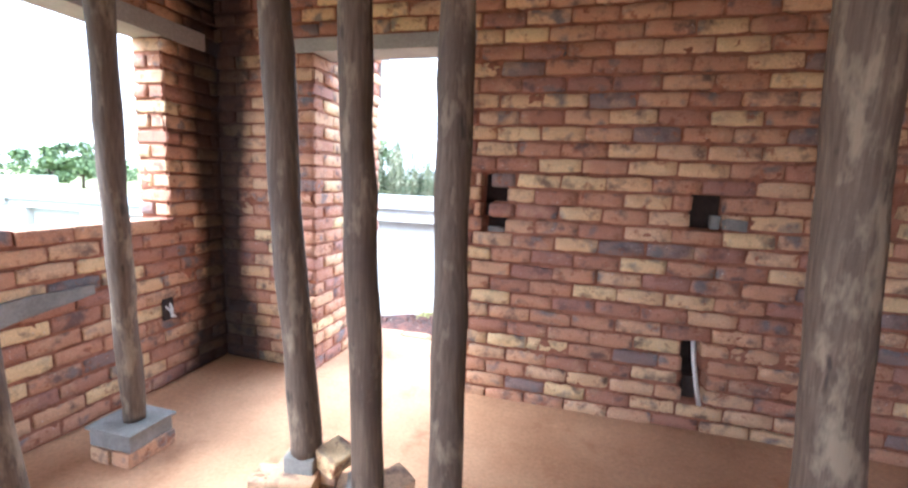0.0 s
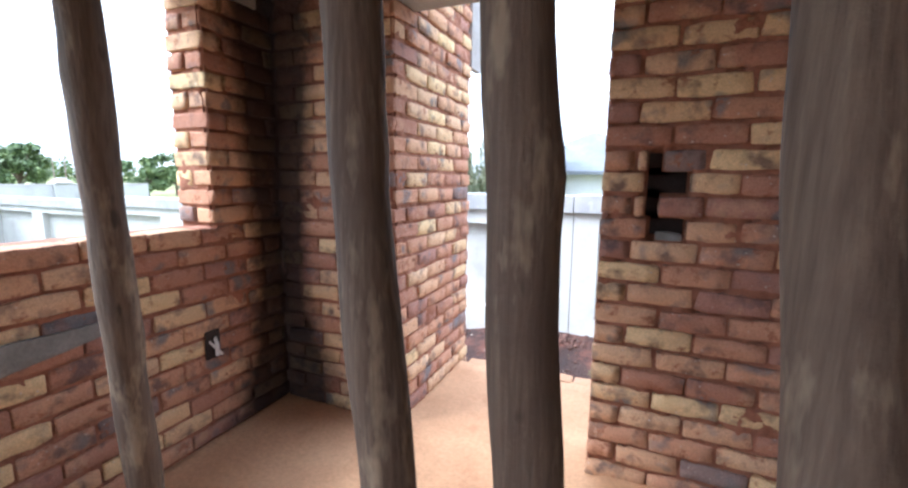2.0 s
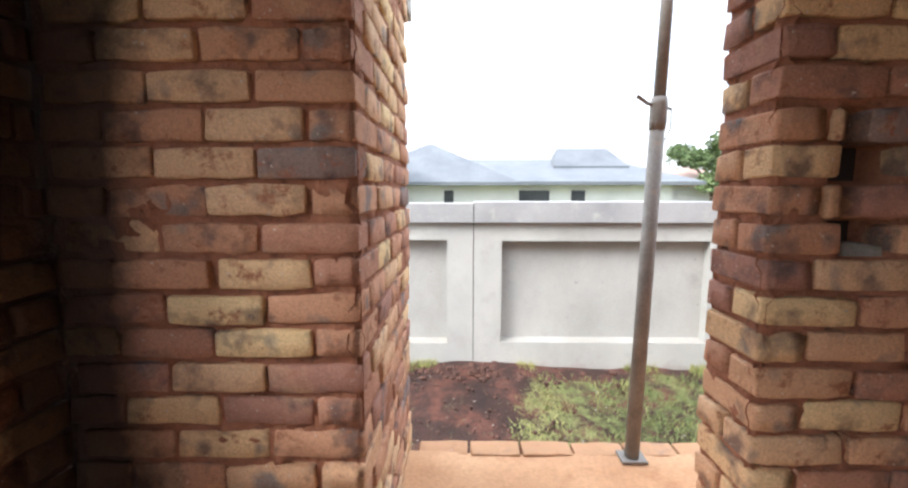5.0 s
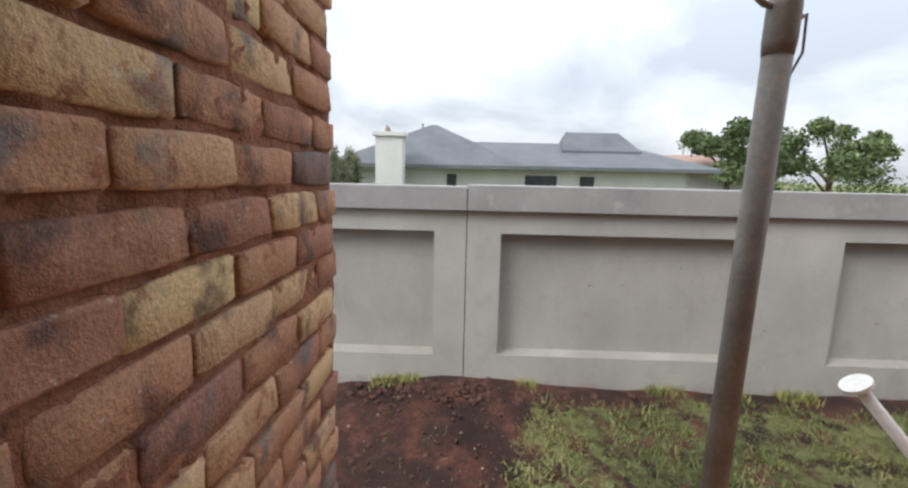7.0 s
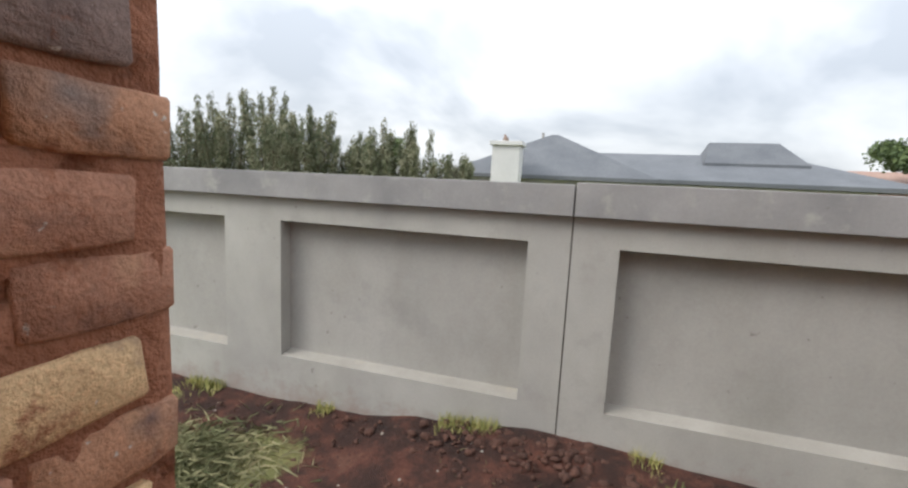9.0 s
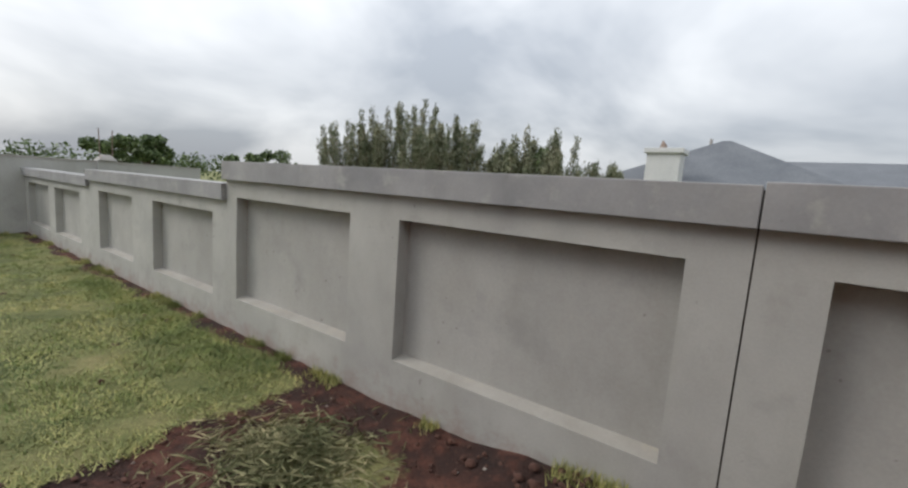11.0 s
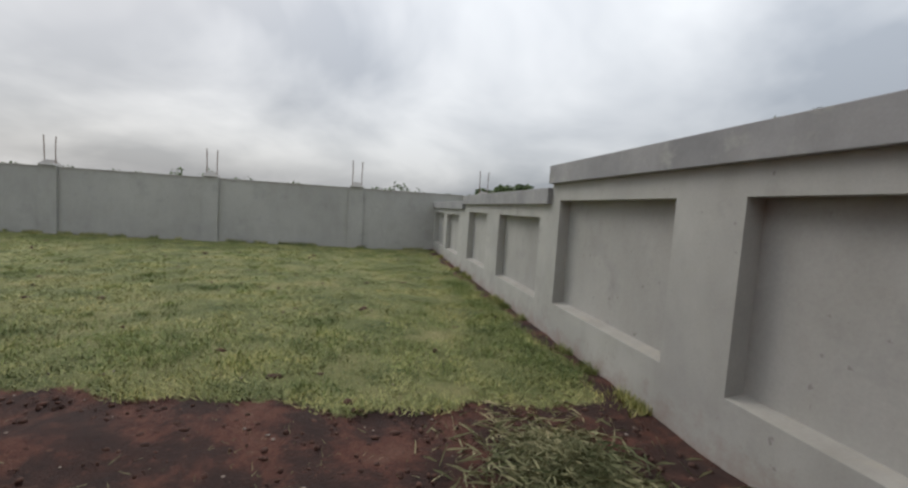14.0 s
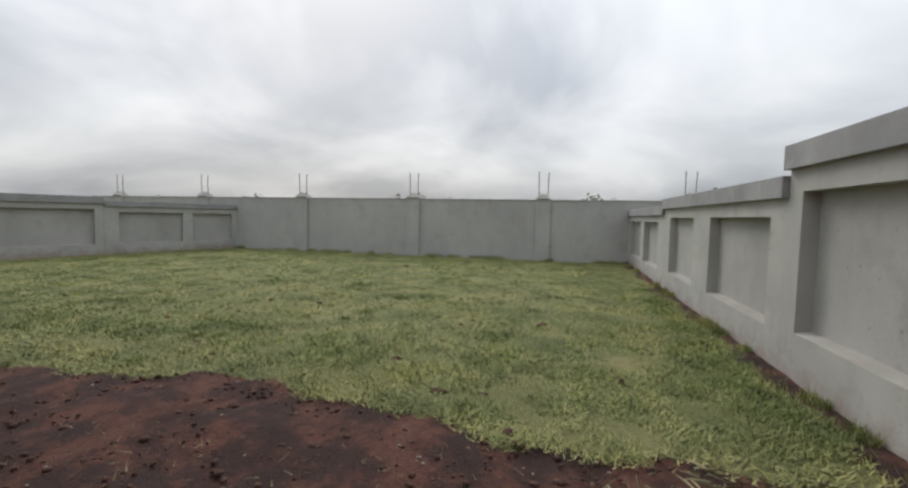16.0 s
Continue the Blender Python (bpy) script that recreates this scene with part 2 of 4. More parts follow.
def pole_material():
    m, n, l, b = material("gum_pole_wood")
    p = position(n)
    st = n.new("ShaderNodeMapping")
    st.inputs["Scale"].default_value = (1, 1, 0.06)
    l.new(p, st.inputs[0])
    grain = noise_node(n, l, st.outputs[0], 95.0, 5.0, 0.6)
    r = ramp_node(n, [(0.25, (0.066, 0.044, 0.030)), (0.6, (0.14, 0.10, 0.068)), (0.85, (0.21, 0.16, 0.11))])
    l.new(grain, r.inputs[0])
    f = ramp_node(n, [(0.5, (0, 0, 0)), (0.68, (0.8, 0.8, 0.8))])
    l.new(noise_node(n, l, p, 4.5, 4.0, 0.6), f.inputs[0])
    col = mix_node(n, l, f.outputs[0], r.outputs[0], (0.09, 0.062, 0.045))
    # pale scraped patches where the bark came off, and dark knots
    f2 = ramp_node(n, [(0.54, (0, 0, 0)), (0.66, (0.7, 0.7, 0.7))])
    st2 = n.new("ShaderNodeMapping")
    st2.inputs["Scale"].default_value = (1, 1, 0.3)
    l.new(p, st2.inputs[0])
    l.new(noise_node(n, l, st2.outputs[0], 14.0, 4.0, 0.65), f2.inputs[0])
    col = mix_node(n, l, f2.outputs[0], col, (0.31, 0.245, 0.165))
    f3 = ramp_node(n, [(0.68, (0, 0, 0)), (0.74, (0.85, 0.85, 0.85))])
    l.new(noise_node(n, l, st2.outputs[0], 23.0, 2.0, 0.5), f3.inputs[0])
    col = mix_node(n, l, f3.outputs[0], col, (0.04, 0.028, 0.02))
    l.new(col, b.inputs["Base Color"])
    b.inputs["Roughness"].default_value = 0.8
    crack = n.new("ShaderNodeMath")
    crack.operation = "MULTIPLY_ADD"
    l.new(noise_node(n, l, p, 60.0, 6.0, 0.7), crack.inputs[0])
    crack.inputs[1].default_value = 0.7
    l.new(grain, crack.inputs[2])
    bump_node(n, l, crack.outputs[0], 0.6, 0.005, b)
    return m


def leaf_material(name, dark, light):
    m, n, l, b = material(name)
    r = ramp_node(n, [(0.0, dark), (1.0, light)])
    l.new(n.new("ShaderNodeNewGeometry").outputs["Random Per Island"], r.inputs[0])
    patch = ramp_node(n, [(0.36, (0.48, 0.56, 0.42)), (0.5, (0.9, 0.93, 0.85)), (0.66, (1.28, 1.2, 1.12))])
    l.new(noise_node(n, l, position(n), 1.5, 5.0, 0.65), patch.inputs[0])
    l.new(mix_node(n, l, 1.0, r.outputs[0], patch.outputs[0], "MULTIPLY"), b.inputs["Base Color"])
    b.inputs["Roughness"].default_value = 0.7
    return m


def ground_material():
    m, n, l, b = material("yard_ground")
    p = position(n)
    att = n.new("ShaderNodeAttribute")
    att.attribute_name = "turf"
    soil = ramp_node(n, [(0.32, (0.020, 0.009, 0.007)), (0.48, (0.048, 0.019, 0.013)), (0.58, (0.115, 0.041, 0.026)), (0.72, (0.17, 0.085, 0.058))])
    l.new(noise_node(n, l, p, 2.6, 8.0, 0.68), soil.inputs[0])
    turf = ramp_node(n, [(0.34, (0.075, 0.095, 0.028)), (0.5, (0.165, 0.175, 0.060)), (0.66, (0.27, 0.245, 0.105))])
    l.new(noise_node(n, l, p, 1.1, 8.0, 0.7), turf.inputs[0])
    edge = noise_node(n, l, p, 7.0, 5.0, 0.7)
    add = n.new("ShaderNodeMath")
    add.operation = "MULTIPLY_ADD"
    l.new(edge, add.inputs[0])
    add.inputs[1].default_value = 0.9
    l.new(att.outputs["Fac"], add.inputs[2])
    cut = ramp_node(n, [(0.86, (0, 0, 0)), (1.02, (1, 1, 1))])
    l.new(add.outputs[0], cut.inputs[0])
    col = mix_node(n, l, cut.outputs[0], soil.outputs[0], turf.outputs[0])
    fine = noise_node(n, l, p, 45.0, 5.0, 0.75)
    g = ramp_node(n, [(0.25, (0.6, 0.6, 0.6)), (0.75, (1.25, 1.25, 1.25))])
    l.new(fine, g.inputs[0])
    l.new(mix_node(n, l, 1.0, col, g.outputs[0], "MULTIPLY"), b.inputs["Base Color"])
    b.inputs["Roughness"].default_value = 0.97
    bump_node(n, l, fine, 0.9, 0.03, b)
    return m


POLE = pole_material()
GROUND = ground_material()
GRASS = leaf_material("grass_blades", (0.13, 0.165, 0.042), (0.42, 0.39, 0.16))
STRAW = leaf_material("cut_grass", (0.10, 0.11, 0.04), (0.40, 0.35, 0.21))
LEAF = leaf_material("tree_leaves", (0.055, 0.09, 0.035), (0.15, 0.20, 0.075))
LEAF_GREY = leaf_material("grey_green_leaves", (0.11, 0.13, 0.075), (0.28, 0.27, 0.19))


# ---- mesh helpers ----
def part(name, bm, mat, parent=None, label=""):
    me = bpy.data.meshes.new(name)
    bm.to_mesh(me)
    bm.free()
    me.materials.append(mat)
    ob = new(name, me)
    if parent is not None:
        ob.parent = parent
    if label:
        ob["label"] = label
    return ob


def empty(name, x=0.0, y=0.0, z=0.0):
    ob = new(name)
    ob.location = (x, y, z)
    return ob


def box(bm, x0, y0, z0, x1, y1, z1, bevel=0.0):
    r = bmesh.ops.create_cube(bm, size=1, matrix=Matrix.LocRotScale(((x0 + x1) / 2, (y0 + y1) / 2, (z0 + z1) / 2), None, (x1 - x0, y1 - y0, z1 - z0)))
    if bevel:
        es = {e for v in r["verts"] for e in v.link_edges}
        bmesh.ops.bevel(bm, geom=list(es), offset=bevel, segments=2, affect="EDGES", profile=0.6)


def boxed(*args, bevel=0.0):
    bm = bmesh.new()
    box(bm, *args, bevel=bevel)
    return bm


def tube(bm, pts, radii, sides=10, wobble=0.0, seed=0.0):
    """A closed tube along pts, with a radius at each."""
    rings = []
    for i, p in enumerate(pts):
        p = Vector(p)
        d = (Vector(pts[min(i + 1, len(pts) - 1)]) - Vector(pts[max(i - 1, 0)])).normalized()
        a = d.cross(Vector((0.3, 0.9, 0.1)) if abs(d.z) > 0.5 else Vector((0, 0, 1))).normalized()
        b = d.cross(a)
        ring = []
        for k in range(sides):
            w = 2 * math.pi * k / sides
            q = a * math.cos(w) + b * math.sin(w)
            r = radii[i] * (1 + wobble * noise.noise(Vector((q.x * 1.5 + seed, q.y * 1.5, p.z * 3.0 + seed))))
            ring.append(bm.verts.new(p + q * r))
        rings.append(ring)
    for r0, r1 in zip(rings, rings[1:]):
        for k in range(sides):
            bm.faces.new((r0[k], r0[(k + 1) % sides], r1[(k + 1) % sides], r1[k]))
    bm.faces.new(rings[0][::-1])
    bm.faces.new(rings[-1])
    bmesh.ops.recalc_face_normals(bm, faces=bm.faces)


def smooth(ob):
    ob.data.polygons.foreach_set("use_smooth", [True] * len(ob.data.polygons))
    return ob


def mesh_from_arrays(name, verts, faces, mat, k):
    """A mesh of separate k-cornered faces from numpy arrays."""
    me = bpy.data.meshes.new(name)
    me.vertices.add(len(verts))
    me.vertices.foreach_set("co", np.asarray(verts, np.float32).ravel())
    me.loops.add(len(faces) * k)
    me.loops.foreach_set("vertex_index", np.asarray(faces, np.int32).ravel())
    me.polygons.add(len(faces))
    me.polygons.foreach_set("loop_start", np.arange(0, len(faces) * k, k, dtype=np.int32))
    me.update(calc_edges=True)
    me.materials.append(mat)
    return new(name, me)


# ---- ground ----
def ground_height(x, y):
    z = -0.805 + 0.05 * np.exp(-((y - 5.8) / 0.4) ** 2) + 0.035 * np.clip(x + 3, 0, 3)
    z = z + 0.13 * np.exp(-(((x + 1.8) / 1.0) ** 2 + ((y - 5.55) / 0.7) ** 2))
    return z


def turf_value(x, y):
    """1 where grass grows, 0 on bare red soil."""
    left = np.clip((-4.5 - 0.40 * np.exp(-((y - 1.9) / 1.3) ** 2) - 0.06 * np.sin(y * 4.1 + 1) - 0.04 * np.sin(y * 9.7) - x) / 0.35 + 0.5, 0, 1)
    right = np.clip((x + 1.2 + 0.15 * np.sin(y * 3)) / 0.3 + 0.5, 0, 1) * np.clip((y - 4.1) / 0.4 + 0.5, 0, 1) * 0.48
    tuft = np.clip(1.2 - np.hypot((x + 3.45) / 0.6, (y - 5.1) / 0.5), 0, 1)
    # a strip of bare soil along the foot of the wall
    strip = np.clip((5.62 + 0.05 * np.sin(x * 3.3) + 0.03 * np.sin(x * 8.1) - y) / 0.12 + 0.5, 0, 1)
    return np.clip(np.maximum(np.maximum(left, right) * strip, np.maximum(tuft * 0.8, (y > 6.1) * 1.0)), 0, 1)


def axis(lo, hi, step):
    core = np.arange(lo, hi, step)
    grow = np.cumsum(np.geomspace(step, 160, 34))
    return np.concatenate([(lo - grow)[::-1], core, hi + grow])


gx, gy = axis(-16.0, 5.0, 0.14), axis(-9.5, 6.6, 0.14)
X, Y = np.meshgrid(gx, gy)
rough_z = np.array([[noise.noise(Vector((x * 2.2, y * 2.2, 0))) * 0.030 + noise.noise(Vector((x * 6.0, y * 6.0, 3))) * 0.018
                     if -17 < x < 6 and -10 < y < 7 else 0.0 for x in gx] for y in gy])
Z = ground_height(X, Y) + rough_z
nx, ny = len(gx), len(gy)
idx = np.arange(nx * ny).reshape(ny, nx)
quads = np.stack([idx[:-1, :-1], idx[:-1, 1:], idx[1:, 1:], idx[1:, :-1]], -1).reshape(-1, 4)
ground = mesh_from_arrays("ground", np.stack([X, Y, Z], -1).reshape(-1, 3), quads, GROUND, 4)
ground.data.attributes.new("turf", "FLOAT", "POINT").data.foreach_set("value", turf_value(X, Y).astype(np.float32).ravel())
tagged(smooth(ground), "red-brown soil and mown yellowish green lawn", "ground", kind="structure")

# ---- the unfinished patio room: cores of the walls, floor, ceiling ----
TOP = 2.604
COURSE = 0.084
BL, BD, BH = 0.222, 0.106, 0.070
CORE = 0.016


def core(name, label, *boxes):
    bm = bmesh.new()
    for b in boxes:
        box(bm, *b)
    return tagged(part(name, bm, MORTAR), label, "wall", kind="structure")


floor_bm = boxed(-2.7, -3.2, -0.95, 3.4, 3.30, 0.0)
bmesh.ops.subdivide_edges(floor_bm, edges=floor_bm.edges[:], cuts=50, use_grid_fill=True)
for v in floor_bm.verts:
    if v.co.y > 2.66:
        v.co.x = max(v.co.x, -2.08)
    if v.co.z > -0.01:
        v.co.z += 0.010 * noise.noise(v.co * 1.8) + 0.006 * noise.noise(v.co * 7) - 0.004
        edge = min(2.45 - v.co.y, 9) if v.co.x > -0.955 else 9
        if 0 <= edge < 0.25:
            v.co.z += 0.05 * (1 - edge / 0.25) ** 2
floor = tagged(smooth(part("floor", floor_bm, SAND)), "sandy orange dust over a rough concrete floor slab", "floor", kind="structure")
ceiling = tagged(part("ceiling", boxed(-2.95, -3.2, TOP, 3.4, 2.68, TOP + 0.17), SLAB), "grey propped ceiling slab", "ceiling", kind="structure")

# missing pieces of the brick wall: x, z, width, height, by course
HOLES = [(-0.838, 1.264, 0.062, 0.080), (-0.838, 1.176, 0.150, 0.088), (-0.832, 1.092, 0.045, 0.088), (-0.822, 1.006, 0.135, 0.088),
         (0.243, 1.094, 0.165, 0.166), (0.285, 0.34, 0.085, 0.17), (0.295, 0.165, 0.11, 0.18), (1.00, 1.092, 0.13, 0.25)]
wall_right = core("wall_north", "face brick wall of mixed red and buff stock bricks",
                  (-0.985 + CORE, 2.45 + 0.19, -0.3, 3.2, 2.67 - 0.004, TOP))
pier_wall = core("wall_pier", "corner brick pier of mixed stock bricks, black towards the inner corner",
                 (-2.61 + CORE, 2.45 + CORE, -0.3, -1.9 - CORE, 2.67 - CORE, 2.10),
                 (-2.12 + CORE, 2.67 - CORE, -0.9, -1.9 - CORE, 3.40 - CORE, TOP))
# window's unseen south length is assumed, drawn out to -2.8 for more light
low_wall = core("wall_west", "low brick wall below a wide unglazed window opening",
                (-2.83 + CORE, -2.8, -0.9, -2.61 - CORE, 2.67, 12 * COURSE - 0.012),
                (-2.83 + CORE, 2.055 + CORE, 12 * COURSE - 0.012, -2.61 - CORE, 2.67, 2.125))
over_door = core("wall_over_door", "brickwork above the concrete door lintel", (-2.61 + CORE, 2.45 + CORE, 2.10, -0.955 + CORE, 2.67 - CORE, TOP))
over_window = core("wall_over_window", "brickwork above the concrete window lintel", (-2.83 + CORE, -2.8, 2.12, -2.61 - CORE, 2.67, TOP))
# unseen walls added to close the room; the south opening lets in fill light
core("wall_west_rear", "unseen rough brick wall added to close the room", (-2.83, -3.2, -0.9, -2.61, -2.8, TOP))
core("wall_south", "unseen rough brick wall added to close the room", (-2.83, -3.2, -0.3, -2.45, -3.0, TOP), (0.6, -3.2, -0.3, 3.2, -3.0, TOP), (-2.45, -3.2, 2.42, 0.6, -3.0, TOP))
core("wall_east", "unseen rough brick wall added to close the room", (3.2, -3.2, -0.3, 3.4, 2.67, TOP))
tagged(part("lintel_door", boxed(-2.24, 2.448, 2.016, -0.90, 2.672, 2.098, bevel=0.004), CONCRETE), "grey concrete lintel over the doorway", "lintel", kind="structure")
tagged(part("lintel_window", boxed(-2.832, -2.95, 2.016, -2.602, 2.36, 2.118, bevel=0.004), CONCRETE), "grey concrete lintel over the window", "lintel", kind="structure")

# ---- outside: boundary walls ----
def stretch(parent, x0, x1, panels, coping, rec, along=None, base=-1.0):
    """One run of the boundary wall between x0 and x1: piers and rails, recessed panels, ledges and a coping."""
    place = along or Matrix.Identity(4)

    def add(name, bm, mat, label=""):
        bm.transform(place)
        part(name, bm, mat, parent, label)

    lo, hi = rec
    F, R, B = 5.80, 5.915, 6.02
    bm = bmesh.new()
    edges = [x0] + [v for p in panels for v in p] + [x1]
    for a, b in zip(edges[::2], edges[1::2]):
        if b - a > 0.01:
            box(bm, a, F, base, b, B, coping[0])
    for a, b in panels:
        box(bm, a, F + 0.0003, hi, b, B, coping[0])
        box(bm, a, F + 0.0003, base, b, B, lo - 0.02)
    add("wall_frame", bm, PLASTER)
    for a, b in panels:
        add("recessed_panel", boxed(a - 0.01, R, lo - 0.06, b + 0.01, B - 0.01, hi + 0.01), PANEL)
        bm = bmesh.new()
        vs = [bm.verts.new(c) for c in ((a, F + 0.0003, lo - 0.02), (b, F + 0.0003, lo - 0.02), (b, R + 0.004, lo - 0.02), (a, R + 0.004, lo - 0.02), (a, R + 0.004, lo + 0.004), (b, R + 0.004, lo + 0.004))]
        for f in ((0, 1, 5, 4), (0, 4, 3), (1, 2, 5), (2, 3, 4, 5), (0, 3, 2, 1)):
            bm.faces.new([vs[i] for i in f])
        bmesh.ops.recalc_face_normals(bm, faces=bm.faces)
        add("ledge", bm, SILL, "pale sloping plaster ledge")
    add("coping", boxed(x0, F - 0.055, coping[0], x1, B + 0.07, coping[1], bevel=0.006), COPING, "smooth darker grey plaster coping")


boundary = tagged(empty("boundary_wall_north"), "grey plastered boundary wall with recessed panels and coping", "boundary wall", kind="structure")
stretch(boundary, -1.545, 4.05, [(-1.267, 0.80), (1.48, 3.55)], (0.85, 1.055), (-0.36, 0.665))
stretch(boundary, 4.054, 12.0, [(4.5, 6.5), (7.1, 9.1), (9.7, 11.7)], (0.85, 1.055), (-0.36, 0.665))
stretch(boundary, -6.17, -1.553, [(-5.964, -4.222), (-3.691, -1.816)], (0.85, 1.04), (-0.375, 0.675))
stretch(boundary, -10.62, -6.172, [(-10.18, -8.80), (-8.093, -6.471)], (0.635, 0.81), (-0.425, 0.486))
stretch(boundary, -15.0, -10.622, [(-14.75, -13.10), (-12.70, -11.15)], (0.53, 0.70), (-0.47, 0.40))

part("joint_filler", boxed(-1.5525, 5.83, -1.0, -1.5455, 6.0, 1.02), DARK, boundary, "dark movement joint")
part("joint_filler", boxed(4.0505, 5.83, -1.0, 4.0535, 6.0, 1.02), DARK, boundary, "dark movement joint")
LEFT_TURN = Matrix.Translation((-15.0, -7.0, 0)) @ Matrix.Rotation(math.atan2(-1.9, 5.8), 4, "Z") @ Matrix.Diagonal((1, -1, 1, 1)) @ Matrix.Translation((0, -5.80, 0))
side_wall = tagged(empty("boundary_wall_south"), "grey plastered boundary wall with recessed panels, stepping up", "boundary wall", kind="structure")
stretch(side_wall, 0.0, 3.80, [(0.15, 1.45), (1.75, 3.45)], (0.53, 0.69), (-0.5, 0.38), LEFT_TURN)
stretch(side_wall, 3.803, 12.0, [(4.0, 6.3), (6.8, 8.6), (9.1, 11.0)], (0.60, 0.79), (-0.5, 0.45), LEFT_TURN)

far_wall = tagged(empty("boundary_wall_west"), "plain grey plastered boundary wall with posts", "boundary wall", kind="structure")
part("wall_panel", boxed(-15.25, -13.5, -1.0, -15.0, 9.5, 0.93), BLOCKWORK, far_wall)
part("raw_top", boxed(-15.26, -13.5, 0.93, -14.985, 9.5, 0.965), CONCRETE, far_wall, "raw cement top edge")
for y in (7.3, 3.45, -0.5, -4.4, -8.35, -12.2):
    part("post", boxed(-15.2, y - 0.21, -1.0, -14.93, y + 0.21, 0.99, bevel=0.006), BLOCKWORK, far_wall)
    bm = bmesh.new()
    bmesh.ops.create_cone(bm, cap_ends=True, segments=4, radius1=0.27, radius2=0.10, depth=0.14, matrix=Matrix.Translation((-15.06, y, 1.06)) @ Matrix.Rotation(radians(45), 4, "Z"))
    part("post_cap", bm, CONCRETE, far_wall, "rough cement stub")
    for dy, h in ((-0.13, 1.76), (0.13, 1.74)):
        bm = bmesh.new()
        tube(bm, [(-15.06, y + dy, 1.0), (-15.06 + 0.01, y + dy, 1.4), (-15.05, y + dy * 1.08, h)], [0.013] * 3, 6)
        part("rebar", bm, REBAR, far_wall, "thin rusty rebar")


# ---- poles propping the ceiling ----
def gum_pole(low, high, z0, r0, r1, seed, label):
    """A debarked pole from z0 to the ceiling; low and high are its middle at 0.4 m and 1.7 m."""
    bm = bmesh.new()
    pts, radii = [], []
    steps = 60
    knots = [(noise.noise(Vector((seed, q * 3.7, 2))) * 0.5 + 0.5, noise.noise(Vector((seed, q * 5.1, 8))) * 6.0) for q in range(1, 6)]
    for i in range(steps + 1):
        z = z0 + (TOP - z0) * i / steps
        k = (z - 0.4) / 1.3
        x = low[0] + (high[0] - low[0]) * k + 0.012 * noise.noise(Vector((z * 1.3, seed, 0))) + 0.005 * noise.noise(Vector((z * 4.5, seed, 1)))
        y = low[1] + (high[1] - low[1]) * k + 0.012 * noise.noise(Vector((z * 1.3, seed, 5)))
        pts.append((x, y, z))
        radii.append(r0 + (r1 - r0) * (z - z0) / (TOP - z0) + 0.004 * noise.noise(Vector((z * 4, seed, 9))))
    tube(bm, pts, radii, 24, 0.09, seed)
    # swollen knots where branches were lopped
    for k, turn in knots:
        c = Vector(pts[int(k * steps)])
        c += Vector((math.cos(turn), math.sin(turn), 0)) * r0
        for v in bm.verts:
            d = (v.co - c).length / 0.075
            if d < 1:
                v.co += Vector((math.cos(turn), math.sin(turn), 0)) * 0.005 * (1 - d * d) ** 2
    ob = smooth(part("timber_prop", bm, POLE))
    return tagged(ob, label, "timber prop", group="props under the ceiling")


POLE_LABEL = "debarked gum pole propping the ceiling slab"
gum_pole((-2.166, 1.413), (-2.085, 1.339), 0.165, 0.046, 0.049, 1.3, "debarked gum pole standing on stacked bricks")
gum_pole((-1.232, 1.33), (-1.362, 1.390), 0.268, 0.056, 0.053, 4.1, "dark weathered gum pole wedged on bricks")
gum_pole((-0.974, 1.315), (-1.028, 1.325), 0.175, 0.056, 0.053, 7.7, "dark weathered gum pole wedged on brick pieces")
gum_pole((-0.628, 1.130), (-0.683, 1.265), 0.0, 0.049, 0.050, 9.9, POLE_LABEL)
gum_pole((0.345, 1.25), (0.278, 1.25), 0.0, 0.074, 0.066, 12.4, "thick pale gum pole propping the ceiling slab")
gum_pole((-1.72, 0.72), (-1.86, 0.70), 0.0, 0.055, 0.055, 15.2, POLE_LABEL)


def loose_brick(x, y, z, rz, mat=BRICK, tilt=0.0, sx=1.0, label="loose clay brick under a timber prop"):
    bm = boxed(-BL / 2 * sx, -BD / 2, 0, BL / 2 * sx, BD / 2, BH, bevel=0.006)
    for v in bm.verts:
        v.co += Vector((noise.noise(v.co * 30 + Vector((x, y, z)) * 9), noise.noise(v.co * 30 + Vector((3, y, z)) * 9), noise.noise(v.co * 30 + Vector((x, 7, z)) * 9))) * 0.004
    ob = part("loose_brick", bm, mat)
    ob.matrix_world = pose(x, y, z, tilt, 0, rz)
    return tagged(ob, label, "brick", group="bricks under props")


for lx, ly in ((-0.06, 0), (0.055, 0.005)):
    loose_brick(-2.18 + lx, 1.425 + ly, 0.004, 88, BRICK)
loose_brick(-2.18, 1.37, 0.078, 2, GREY_PATCH, label="cement-caked brick under a timber prop")
loose_brick(-2.185, 1.48, 0.078, -2, GREY_PATCH, label="cement-caked brick under a timber prop")
tagged(part("mortar_bed", boxed(-2.31, 1.31, 0.151, -2.055, 1.54, 0.166, bevel=0.005), GREY_PATCH), "grey mortar bed on stacked bricks", "mortar bed")
for z, turn in ((0.0, 8), (0.073, 98)):
    for side in (-0.056, 0.056):
        a = radians(turn + 90)
        loose_brick(-1.245 + math.cos(a) * side, 1.325 + math.sin(a) * side, z, turn)
loose_brick(-1.262, 1.262, 0.146, 14, BRICK, sx=1.05)
